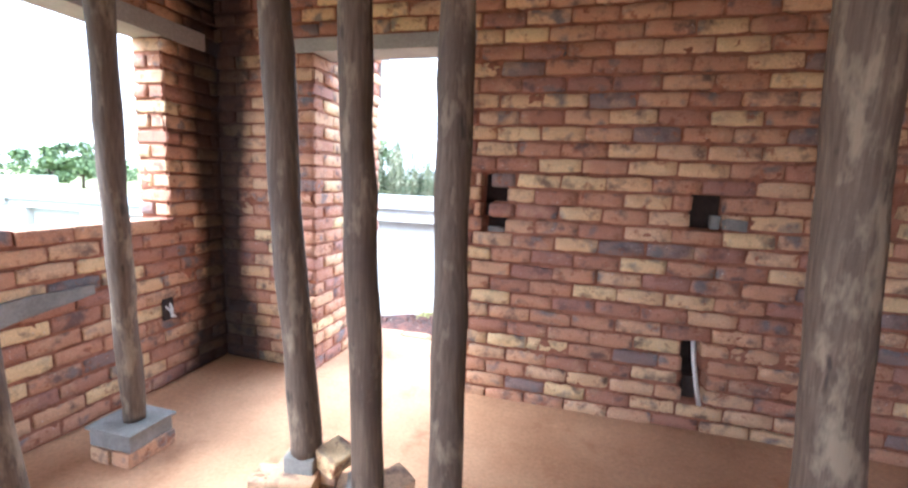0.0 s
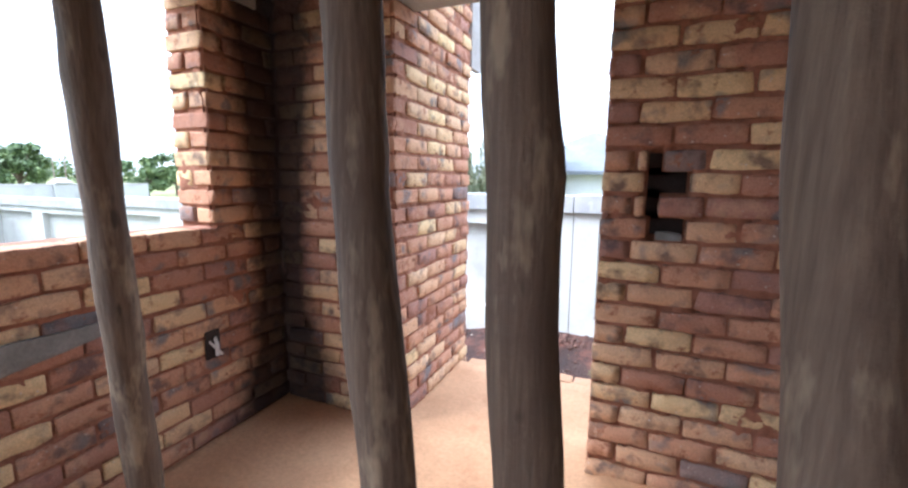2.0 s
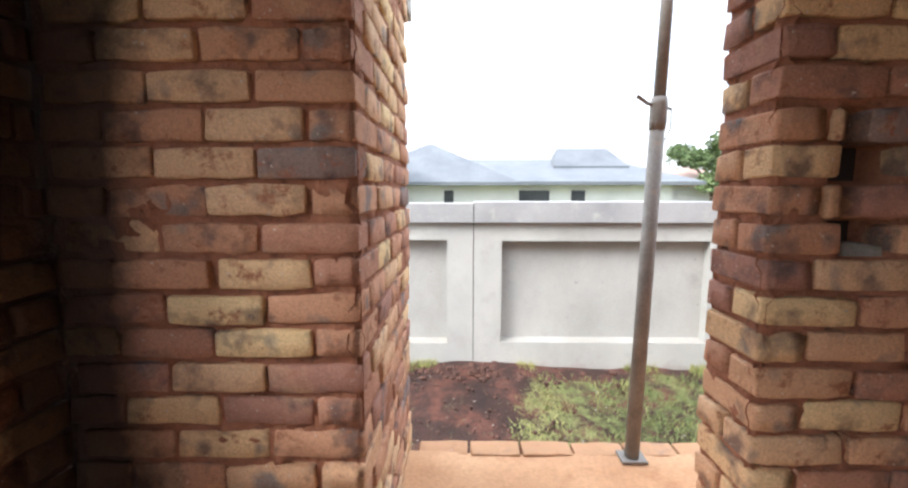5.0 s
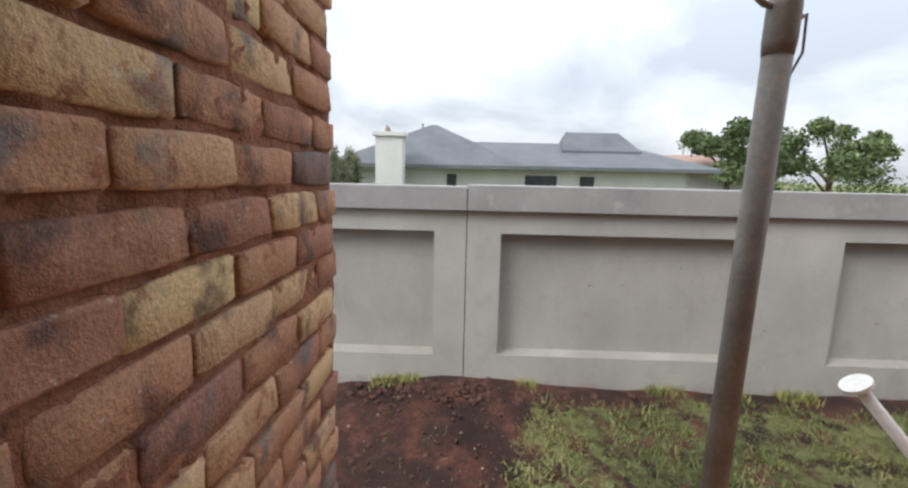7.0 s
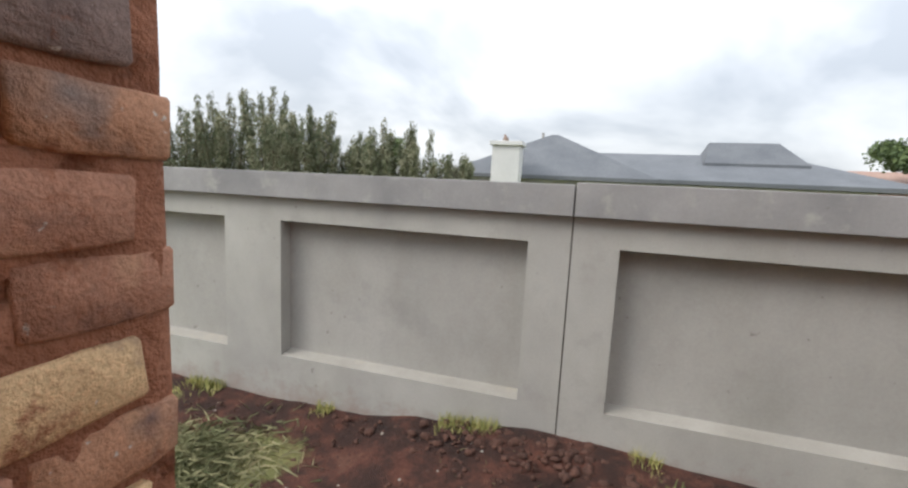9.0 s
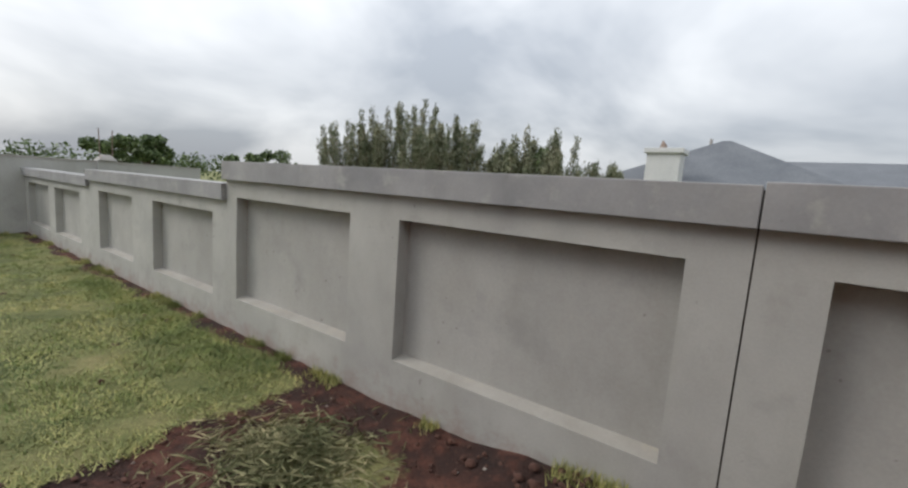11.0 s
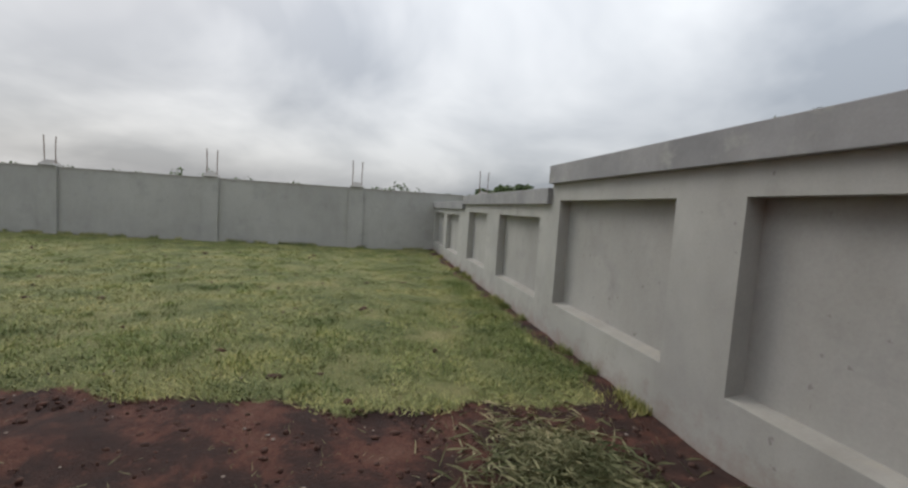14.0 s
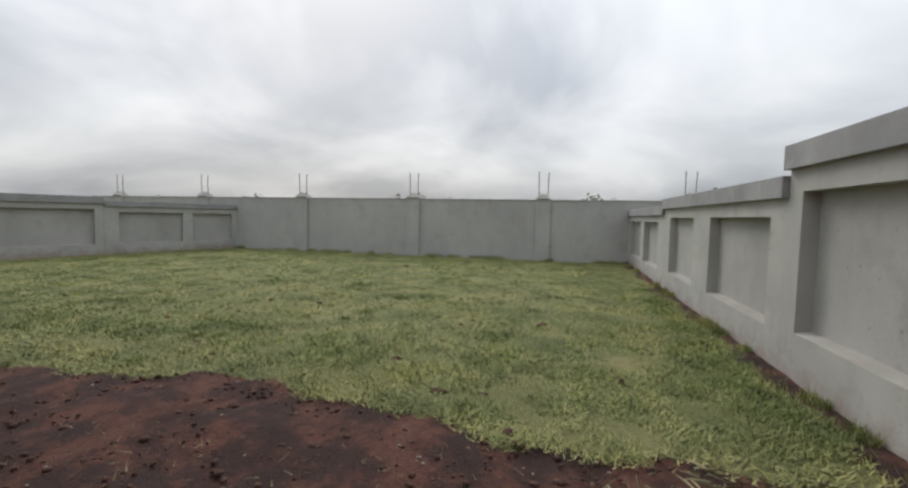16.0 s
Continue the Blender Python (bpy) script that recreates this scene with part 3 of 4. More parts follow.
loose_brick(-1.225, 1.372, 0.146, 10, BRICK)
loose_brick(-1.225, 1.325, 0.205, 8, GREY_PATCH, sx=0.5, label="broken grey brick wedge under a timber prop")
loose_brick(-1.130, 1.365, 0.216, 76, BRICK, tilt=16, sx=0.55, label="tilted piece of clay brick beside a timber prop")
for z, turn in ((0.0, 28), (0.073, 118)):
    for side in (-0.055, 0.055):
        a = radians(turn + 90)
        loose_brick(-0.990 + math.cos(a) * side, 1.365 + math.sin(a) * side, z, turn)
loose_brick(-1.0, 1.36, 0.118, 24, GREY_PATCH, sx=0.55, label="broken grey brick wedge under a timber prop")
loose_brick(-0.895, 1.385, 0.145, 62, BRICK, tilt=14, sx=0.5, label="tilted piece of clay brick beside a timber prop")

# ---- steel prop outside the doorway ----
prop = tagged(empty("steel_prop", -0.925, 3.26, 0.0), "adjustable steel scaffold prop standing at the slab edge", "steel prop")
pb, pt = Vector((0, 0, 0.012)), Vector((0.085, 0.06, 2.45))
lean = lambda z: pb + (pt - pb) * ((z - pb.z) / (pt.z - pb.z))
bm = bmesh.new()
tube(bm, [lean(0.012), lean(1.5)], [0.030, 0.030], 16)
smooth(part("outer_tube", bm, STEEL, prop))
bm = bmesh.new()
tube(bm, [lean(1.45), lean(2.45)], [0.024, 0.024], 16)
smooth(part("inner_tube", bm, STEEL, prop))
bm = bmesh.new()
tube(bm, [lean(1.40), lean(1.43), lean(1.50), lean(1.53)], [0.031, 0.034, 0.034, 0.031], 16)
smooth(part("collar", bm, STEEL, prop))
bm = bmesh.new()
a = lean(1.50)
tube(bm, [a + Vector((-0.10, -0.03, 0.03)), a + Vector((-0.05, -0.01, 0.005)), a + Vector((0.055, 0.02, -0.01))], [0.008, 0.007, 0.006], 8)
part("locking_pin", bm, STEEL, prop, "bent steel locking pin")
bm = bmesh.new()
tube(bm, [a + Vector((0.05, 0.0, -0.01)), a + Vector((0.052, 0.0, -0.09)), a + Vector((0.03, 0.0, -0.14))], [0.003] * 3, 6)
part("chain", bm, STEEL, prop)
part("base_plate", boxed(-0.055, -0.045, 0.0, 0.055, 0.045, 0.012, bevel=0.003), STEEL, prop)
# board of the shuttering that hangs beside the opening
tagged(part("shuttering_board", boxed(-1.93, 3.40, 1.92, -1.895, 3.56, 2.75, bevel=0.004), CONCRETE), "pale hanging shuttering board beside the opening", "board")


# ---- drain pipe leaning out of the ground beside the slab ----
pipe = tagged(empty("drain_pipe", 0.0, 0.0, 0.0), "pale plastic drain pipe with a white flat cap", "pipe")
bm = bmesh.new()
tube(bm, [(0.92, 3.76, -0.74), (-0.015, 3.90, 0.352)], [0.023, 0.023], 14)
smooth(part("pipe_length", bm, PVC, pipe))
bm = bmesh.new()
tube(bm, [(-0.012, 3.90, 0.348), (-0.022, 3.902, 0.362)], [0.054, 0.056], 20)
part("cap", bm, PVC, pipe, "flat white cap")

# ---- neighbouring house beyond the wall ----
def hip_roof(bm, x0, x1, y0, y1, ze, zr, r0, r1):
    """A hipped roof with eaves at ze and a ridge at zr from r0 to r1, and a fascia below."""
    ym = (y0 + y1) / 2
    e = [bm.verts.new(c) for c in ((x0, y0, ze), (x1, y0, ze), (x1, y1, ze), (x0, y1, ze))]
    a = [bm.verts.new((r0, ym, zr)), bm.verts.new((r1, ym, zr))]
    d = [bm.verts.new((v.co.x, v.co.y, ze - 0.16)) for v in e]
    for f in ((e[0], e[1], a[1], a[0]), (e[1], e[2], a[1]), (e[2], e[3], a[0], a[1]), (e[3], e[0], a[0])):
        bm.faces.new(f)
    for i in range(4):
        bm.faces.new((d[i], d[(i + 1) % 4], e[(i + 1) % 4], e[i]))
    bm.faces.new(d[::-1])
    bmesh.ops.recalc_face_normals(bm, faces=bm.faces)


house = tagged(empty("house", 0, 26, -0.8), "white house with grey hipped roof beyond the wall", "house")


def house_part(name, bm, mat, label=""):
    bm.transform(Matrix.Translation((0, -26, 0.8)))
    return part(name, bm, mat, house, label)


house_part("wall", boxed(-7.0, 22.7, -0.9, 8.4, 29.5, 1.45), HOUSE_WALL)
bm = bmesh.new()
hip_roof(bm, -1.9, 9.6, 22.0, 29.0, 1.62, 2.88, -1.8, 6.2)
house_part("main_roof", bm, ROOF)
bm = bmesh.new()
hip_roof(bm, -7.9, 1.0, 21.9, 27.4, 1.60, 3.60, -3.45, -3.15)
house_part("front_roof", bm, ROOF)
bm = bmesh.new()
hip_roof(bm, 3.0, 6.8, 24.0, 26.4, 2.45, 3.42, 3.35, 6.0)
house_part("upper_roof", bm, ROOF)
chim = house_part("chimney", boxed(-5.5, 21.0, -0.9, -4.35, 21.95, 2.72, bevel=0.02), HOUSE_WALL)
part("chimney_cap", boxed(-5.6, -5.1, 3.52, -4.25, -3.95, 3.70, bevel=0.02), HOUSE_WALL, chim)
bm = bmesh.new()
tube(bm, [(-5.05, -4.5, 3.70), (-5.05, -4.5, 3.86), (-5.1, -4.5, 4.02)], [0.16, 0.11, 0.02], 8)
part("cowl", bm, REBAR, chim, "dark metal cowl")
bm = bmesh.new()
tube(bm, [(-3.9, 25.0, 3.0), (-3.9, 25.0, 3.72)], [0.06, 0.06], 8)
house_part("vent_stack", bm, CONCRETE)
for a, b in ((-2.6, -2.0), (1.0, 2.6), (3.5, 4.3)):
    w = house_part("window", boxed(a, 22.62, 0.25, b, 22.72, 1.28), HOUSE_WALL)
    part("pane", boxed(a + 0.07, -3.40, 1.12, b - 0.07, -3.37, 2.01), GLASS, w, "dark glass pane")

small_house = tagged(empty("outbuilding", 12, 30, -0.8), "low house with brown tiled roof beyond the wall", "house")
part("wall", boxed(-3.2, -1.2, 0, 3.6, 2.4, 2.3), HOUSE_WALL, small_house)
bm = bmesh.new()
hip_roof(bm, -3.8, 4.2, -1.8, 3.0, 2.45, 3.5, -1.0, 1.4)
part("roof", bm, ROOF_RED, small_house)


# ---- trees ----
def leaf_cloud(rng, centres, radii, count, size, upright=0.0):
    """Small four-cornered leaf sprays scattered round the given centres."""
    c = np.array(centres)
    k = rng.integers(0, len(c), count)
    d = rng.normal(size=(count, 3))
    d /= np.linalg.norm(d, axis=1)[:, None]
    d *= (rng.random((count, 1)) ** 0.45)
    p = c[k] + d * np.array(radii)[k]
    a = rng.normal(size=(count, 3))
    a[:, 2] += upright * 3
    a /= np.linalg.norm(a, axis=1)[:, None]
    b = np.cross(a, rng.normal(size=(count, 3)))
    b /= np.linalg.norm(b, axis=1)[:, None]
    s = size * (0.6 + 0.8 * rng.random((count, 1)))
    w = s * (0.22 if upright else 0.5)
    v = np.stack([p - a * s, p + b * w, p + a * s, p - b * w], 1).reshape(-1, 3)
    return v, np.arange(count * 4).reshape(-1, 4)


def tree(x, y, height, width, seed, leaves, size, label, mat=LEAF, clumps=16, low=0.3):
    rng = np.random.default_rng(seed)
    base = tagged(empty("tree", x, y, -0.85), label, "tree")
    cs, rs = [], []
    for i in range(clumps):
        a, q = rng.random() * 6.28, rng.random() ** 0.5 * width * 0.42
        h = height * (low + (0.86 - low) * rng.random() * (1 - 0.35 * (q / width / 0.42) ** 2))
        cs.append((math.cos(a) * q, math.sin(a) * q, h))
        r = width * (0.10 + 0.10 * rng.random())
        rs.append((r, r, r * 0.75))
    bm = bmesh.new()
    th = height * 0.022 + 0.05
    tube(bm, [(0, 0, -0.2), (0.03, 0, height * 0.25), (0.0, 0.05, height * 0.55)], [th, th * 0.75, th * 0.45], 9, 0.1, seed)
    smooth(part("trunk", bm, BARK, base))
    for c in cs[:9]:
        bm = bmesh.new()
        z0 = height * (0.2 + 0.2 * rng.random())
        tube(bm, [(0.02, 0, z0), (c[0] * 0.5, c[1] * 0.5, (z0 + c[2]) * 0.52), c], [th * 0.45, th * 0.28, th * 0.1], 6)
        part("limb", bm, BARK, base)
    v, f = leaf_cloud(rng, cs, rs, leaves, size)
    crown = mesh_from_arrays("crown", v, f, mat, 4)
    crown.parent = base
    return base


tree(12.7, 27, 6.5, 5.2, 3, 9000, 0.11, "broad leafy green tree beyond the wall", LEAF, 26, 0.3)
tree(18.2, 27, 6.6, 5.8, 5, 9000, 0.11, "broad leafy green tree beyond the wall", LEAF, 20, 0.35)
tree(-46, 19, 5.6, 4.6, 8, 3000, 0.20, "distant round green tree", LEAF, 14, 0.25)
tree(-44, 16, 5.2, 3.6, 9, 2500, 0.20, "distant round green tree", LEAF, 12, 0.25)
tree(-45, 31, 5.0, 6.0, 11, 3000, 0.20, "distant round green tree", LEAF, 14, 0.2)
tree(-40, 25, 4.6, 3.5, 12, 2500, 0.20, "distant round green tree", LEAF, 12, 0.2)
tree(-19, 40, 6.5, 5.0, 14, 3500, 0.2, "distant round green tree", LEAF, 14, 0.2)


def feathery_shrub(x, y, height, width, seed):
    """Many upright shoots from the ground, each clad in narrow leaves."""
    rng = np.random.default_rng(seed)
    base = tagged(empty("tall_shrub", x, y, -0.85), "feathery grey-green shrub with upright shoots", "shrub", group="shrubs beyond the wall")
    vs, fs, off = [], [], 0
    for i in range(24):
        a, q = rng.random() * 6.28, rng.random() ** 0.6 * width * 0.5
        tip = Vector((math.cos(a) * q * 1.25, math.sin(a) * q * 1.25, height * (0.74 + 0.32 * rng.random()) * (1 - 0.30 * q / width)))
        foot = Vector((math.cos(a) * q * 0.4, math.sin(a) * q * 0.4, 0))
        bm = bmesh.new()
        tube(bm, [foot, foot.lerp(tip, 0.5), tip], [0.03, 0.02, 0.006], 5)
        part("shoot", bm, BARK, base)
        ks = np.linspace(0.18, 1.0, 13)
        cs = [tuple(foot.lerp(tip, float(k))) for k in ks]
        rs = [(0.30 * (1.2 - 0.75 * k), 0.30 * (1.2 - 0.75 * k), 0.26) for k in ks]
        v, f = leaf_cloud(rng, cs, rs, 620, 0.075, 0.45)
        vs.append(v), fs.append(f + off)
        off += len(v)
    crown = mesh_from_arrays("foliage", np.concatenate(vs), np.concatenate(fs), LEAF_GREY, 4)
    crown.parent = base


for i, (x, h, w) in enumerate([(-16.4, 4.1, 2.0), (-14.6, 4.9, 2.2), (-13.2, 5.0, 1.9), (-12.0, 4.1, 1.8), (-10.9, 4.4, 1.6), (-9.5, 3.35, 1.6), (-8.0, 3.5, 1.1), (-7.0, 3.55, 1.3), (-5.8, 2.9, 1.2)]):
    feathery_shrub(x, 16.0 + (i % 3) * 0.5, h, w, 30 + i)

rng = np.random.default_rng(77)
cs = [(-72 + 6 * rng.random(), y, 0.5 + 1.6 * rng.random() * (0.6 + 0.4 * math.sin(y * 0.23))) for y in np.arange(-75, 70, 1.1)]
rs = [(1.6, 1.3, 1.1 + 1.5 * rng.random()) for _ in cs]
v, f = leaf_cloud(rng, cs, rs, 16000, 0.24)
tagged(mesh_from_arrays("tree_line", v, f, LEAF, 4), "dark green line of far trees", "trees", kind="stuff")
cs = [(x, 62 + 6 * rng.random(), -0.4 + 1.4 * rng.random()) for x in np.arange(-70, 60, 1.3)]
v, f = leaf_cloud(rng, cs, [(1.7, 1.4, 1.2 + 1.3 * rng.random()) for _ in cs], 12000, 0.24)
tagged(mesh_from_arrays("tree_line", v, f, LEAF, 4), "dark green line of far trees", "trees", kind="stuff")


# ---- lawn, soil clods, cut grass ----
def blades(name, x, y, h, lean, width, mat, label, category, rise=0.0):
    n = len(x)
    z = ground_height(x, y) + rise
    a = rng.random(n) * 2 * math.pi
    d = np.stack([np.cos(a), np.sin(a)], -1)
    tip = d * (lean * (0.2 + rng.random(n)))[:, None]
    side = np.stack([-d[:, 1], d[:, 0]], -1) * (width * (0.6 + 0.8 * rng.random(n)))[:, None]
    p = np.stack([x, y], -1)
    v = np.empty((n, 3, 3))
    v[:, 0, :2], v[:, 1, :2], v[:, 2, :2] = p - side, p + side, p + tip
    v[:, 0, 2] = v[:, 1, 2] = z - 0.01
    v[:, 2, 2] = z + h
    ob = mesh_from_arrays(name, v.reshape(-1, 3), np.arange(n * 3).reshape(-1, 3), mat, 3)
    return tagged(ob, label, category, kind="stuff")


def tufted(n, x0, x1, y0, y1, power):
    """Points on the lawn, thickest near its edge with the soil, gathered in tufts."""
    x = x1 - (x1 - x0) * rng.random(n) ** power
    y = y0 + (y1 - y0) * rng.random(n)
    tuft = 0.5 + 0.5 * np.sin(x * 5.1 + 2.2 * np.sin(y * 3.7)) * np.sin(y * 6.3 + 1.7 * np.sin(x * 4.4))
    keep = (turf_value(x, y) > 0.22 + 0.36 * rng.random(n)) & (rng.random(n) < 0.25 + 0.75 * tuft)
    return x[keep], y[keep], tuft[keep]


x, y, k = tufted(520000, -14.9, -4.0, -8.5, 5.78, 1.7)
blades("lawn_grass", x, y, 0.004 + 0.022 * k * rng.random(len(x)) + 0.010 * rng.random(len(x)), 0.060, 0.0042, GRASS, "short yellowish green lawn grass", "grass", 0.012)
PATCHY = leaf_material("patchy_blades", (0.085, 0.115, 0.03), (0.27, 0.27, 0.10))
x, y, k = tufted(42000, -1.3, 4.5, 3.6, 5.78, 1.0)
blades("lawn_grass", x, y, 0.012 + 0.04 * k * rng.random(len(x)), 0.05, 0.0040, PATCHY, "patchy short green grass on soil", "grass", 0.012)
# tussocks left standing by the mower, thickest near the soil's edge
TUSSOCK = leaf_material("tussock_blades", (0.10, 0.15, 0.032), (0.31, 0.335, 0.115))
tx = np.concatenate([-14.5 + 10.0 * rng.random(620), -5.2 - np.abs(rng.normal(0, 0.7, 160)), -9.5 + 4.6 * rng.random(110)])
ty = np.concatenate([-7.5 + 13.0 * rng.random(620), -3.0 + 8.4 * rng.random(160), 5.42 + 0.10 * rng.normal(size=110)])
keep = (turf_value(tx, ty) > 0.6) & (ty < 5.6)
tx, ty = tx[keep], ty[keep]
spread = 0.05 + 0.10 * rng.random(len(tx))
x = np.repeat(tx, 90) + rng.normal(size=90 * len(tx)) * np.repeat(spread, 90)
y = np.repeat(ty, 90) + rng.normal(size=90 * len(tx)) * np.repeat(spread, 90) * 0.8
h = np.repeat(0.016 + 0.035 * rng.random(len(tx)) ** 2, 90) * (0.4 + 0.8 * rng.random(len(x)))
blades("grass_tussocks", x, y, h, 0.05, 0.0042, TUSSOCK, "darker green tussocks standing in the lawn", "grass", 0.012)

# taller grass along the foot of the walls
n = 16000
x = -14.9 + 16.5 * rng.random(n)
y = 5.79 - np.abs(rng.normal(0, 0.07, n))
thick = (np.sin(x * 2.3) + np.sin(x * 5.7 + 1) + np.sin(x * 11.0)) > 0.7
blades("wall_foot_grass", x[thick], y[thick], 0.02 + 0.07 * rng.random(thick.sum()), 0.05, 0.004, GRASS, "straggly grass along the wall's foot", "grass")
n = 6000
y = -7 + 12.5 * rng.random(n)
x = -14.97 + np.abs(rng.normal(0, 0.07, n))
thick = (np.sin(y * 1.3) + np.sin(y * 3.7 + 1) + np.sin(y * 9.0)) > 0.2
blades("wall_foot_grass", x[thick], y[thick], 0.03 + 0.10 * rng.random(thick.sum()), 0.06, 0.008, GRASS, "straggly grass along the wall's foot", "grass")

# heap of cut grass
n = 3000
a, q = rng.random(n) * 2 * math.pi, np.abs(rng.normal(0, 0.5, n))
hx, hy = -3.72 + np.cos(a) * q * 0.62, 4.93 + np.sin(a) * q * 0.5
lift = 0.11 * np.exp(-(q / 0.55) ** 2) * rng.random(n)
hz = ground_height(hx, hy) + lift
d1 = rng.normal(size=(n, 3)) * np.array([1, 1, 0.32])
d1 /= np.linalg.norm(d1, axis=1)[:, None]
ln = 0.03 + 0.07 * rng.random((n, 1))
sd = np.cross(d1, np.array([0.2, 0.1, 1.0]))
sd = sd / np.linalg.norm(sd, axis=1)[:, None] * 0.003
p0 = np.stack([hx, hy, hz + 0.015], -1)
v = np.stack([p0 - d1 * ln - sd, p0 - d1 * ln + sd, p0 + d1 * ln * 0.2 + sd + np.array([0, 0, 0.012]), p0 + d1 * ln], 1).reshape(-1, 3)
tagged(mesh_from_arrays("grass_heap", v, np.arange(n * 4).reshape(-1, 4), STRAW, 4), "loose heap of uprooted dry grass on soil", "grass heap", kind="stuff")

n = 2600
x, y = -4.7 + 4.0 * rng.random(n), 0.5 + 5.2 * rng.random(n)
keep = (turf_value(x, y) < 0.7) & ((y > 3.5) | (x < -3.0)) & (np.sin(x * 3.1 + 1) + np.sin(y * 4.3) + rng.normal(0, 0.8, n) > 0.6)
blades("dry_stalks", x[keep], y[keep], 0.004 + 0.02 * rng.random(keep.sum()), 0.07, 0.0022, STRAW, "dry grass stalks scattered over red soil", "grass", 0.004)

# clods and crumbs of red soil, one mesh
SOIL = surface("soil_clod", (0.045, 0.021, 0.015), (0.12, 0.056, 0.040), 9.0, 60.0, 0.97, 0.8, 0.01)
ico = bmesh.new()
bmesh.ops.create_icosphere(ico, subdivisions=1, radius=1.0)
iv = np.array([vv.co[:] for vv in ico.verts])
iff = np.array([[vv.index for vv in ff.verts] for ff in ico.faces])
ico.free()


def clods(name, x, y, size, mat, label, category, sink=0.3):
    n = len(x)
    z = ground_height(x, y) + size * (0.5 - sink)
    s = size[:, None] * (0.6 + 0.7 * rng.random((n, 3))) * np.array([1.15, 1.15, 0.7])
    v = iv[None] * s[:, None, :] * (0.8 + 0.4 * rng.random((n, len(iv), 1))) + np.stack([x, y, z], -1)[:, None, :]
    f = (iff[None] + (np.arange(n) * len(iv))[:, None, None]).reshape(-1, 3)
    return tagged(mesh_from_arrays(name, v.reshape(-1, 3), f, mat, 3), label, category, kind="stuff")


n = 9000
x, y = -4.9 + 4.2 * rng.random(n), -1.5 + 7.2 * rng.random(n)
keep = (turf_value(x, y) < 0.6) & ((y > 3.45) | (x < -2.95))
x, y = x[keep], y[keep]
clods("soil_clods", x, y, 0.003 + 0.017 * rng.random(len(x)) ** 4, SOIL, "crumbs and clods of red-brown soil", "soil")
n = 220
x, y = -14 + 9.5 * rng.random(n), -6 + 11.5 * rng.random(n)
clods("lawn_clods", x, y, 0.015 + 0.035 * rng.random(n) ** 2, SOIL, "dark clods scattered over the lawn", "soil", 0.5)
n = 260
x, y = -5.2 + 5.5 * rng.random(n), 0.0 + 5.6 * rng.random(n)
keep = (y > 3.5) | (x < -3.0)
clods("pebbles", x[keep], y[keep], 0.004 + 0.008 * rng.random(keep.sum()), SILL, "small pale stones and chips on soil", "stones")
n = 260
x, y = -1.6 + 0.55 * rng.normal(size=n), 5.60 + 0.12 * rng.normal(size=n)
keep = y < 5.76
clods("soil_clods", x[keep], y[keep], 0.01 + 0.03 * rng.random(keep.sum()) ** 2, SOIL, "clods of red-brown soil against the wall", "soil")

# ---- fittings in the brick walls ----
# near-black plates put the shade of the open cavities into colour
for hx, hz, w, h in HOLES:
    tagged(part("wall_recess", boxed(hx - 0.015, 2.585, hz - 0.015, hx + w + 0.015, 2.60, hz + h + 0.015), DARK), "black plate standing in for shade behind missing bricks", "wall hole")


def brick_stub(x0, z0, x1, z1, y0, mat, label):
    bm = boxed(x0, y0, z0, x1, 2.53, z1, bevel=0.008)
    bmesh.ops.subdivide_edges(bm, edges=bm.edges[:], cuts=1, use_grid_fill=True)
    for v in bm.verts:
        v.co += noise.noise_vector(v.co * 22) * 0.008
    tagged(part("broken_brick", bm, mat), label, "brick", group="broken bricks in the wall")


brick_stub(-0.785, 1.096, -0.700, 1.166, 2.462, BRICK, "broken clay brick standing in a wall hole")
brick_stub(-0.79, 1.000, -0.70, 1.035, 2.475, GREY_PATCH, "crumbled grey mortar in a wall hole")
brick_stub(0.345, 1.095, 0.395, 1.165, 2.495, GREY_PATCH, "crumbled grey mortar in a wall hole")
brick_stub(0.395, 1.182, 0.465, 1.250, 2.446, BRICK, "snapped pale brick beside a wall hole")
brick_stub(0.405, 1.095, 0.500, 1.150, 2.444, GREY_PATCH, "snapped grey brick beside a wall hole")
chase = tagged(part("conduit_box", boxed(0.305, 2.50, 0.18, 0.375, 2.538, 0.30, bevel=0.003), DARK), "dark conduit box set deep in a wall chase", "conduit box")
bm = bmesh.new()
tube(bm, [(0.335, 2.49, 0.50), (0.340, 2.455, 0.40), (0.355, 2.430, 0.29), (0.375, 2.405, 0.185)], [0.011] * 4, 10)
smooth(part("conduit", bm, CONDUIT, chase, "pale bent plastic conduit"))
# near-black block on the wall face, its colour standing in for a hole's shade
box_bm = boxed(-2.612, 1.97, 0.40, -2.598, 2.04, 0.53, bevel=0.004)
hole = tagged(part("wall_recess", box_bm, DARK), "black plate standing in for the shade of a small hole in the low brick wall", "wall hole")
bm = bmesh.new()
tube(bm, [(-2.61, 2.02, 0.50), (-2.575, 2.005, 0.47), (-2.57, 2.0, 0.42)], [0.009] * 3, 8)
part("conduit", bm, CONDUIT, hole, "pale conduit stub")
bm = bmesh.new()
tube(bm, [(-2.605, 1.985, 0.49), (-2.58, 2.0, 0.455), (-2.575, 2.028, 0.415)], [0.006] * 3, 8)
part("conduit", bm, CONDUIT, hole, "pale conduit stub")
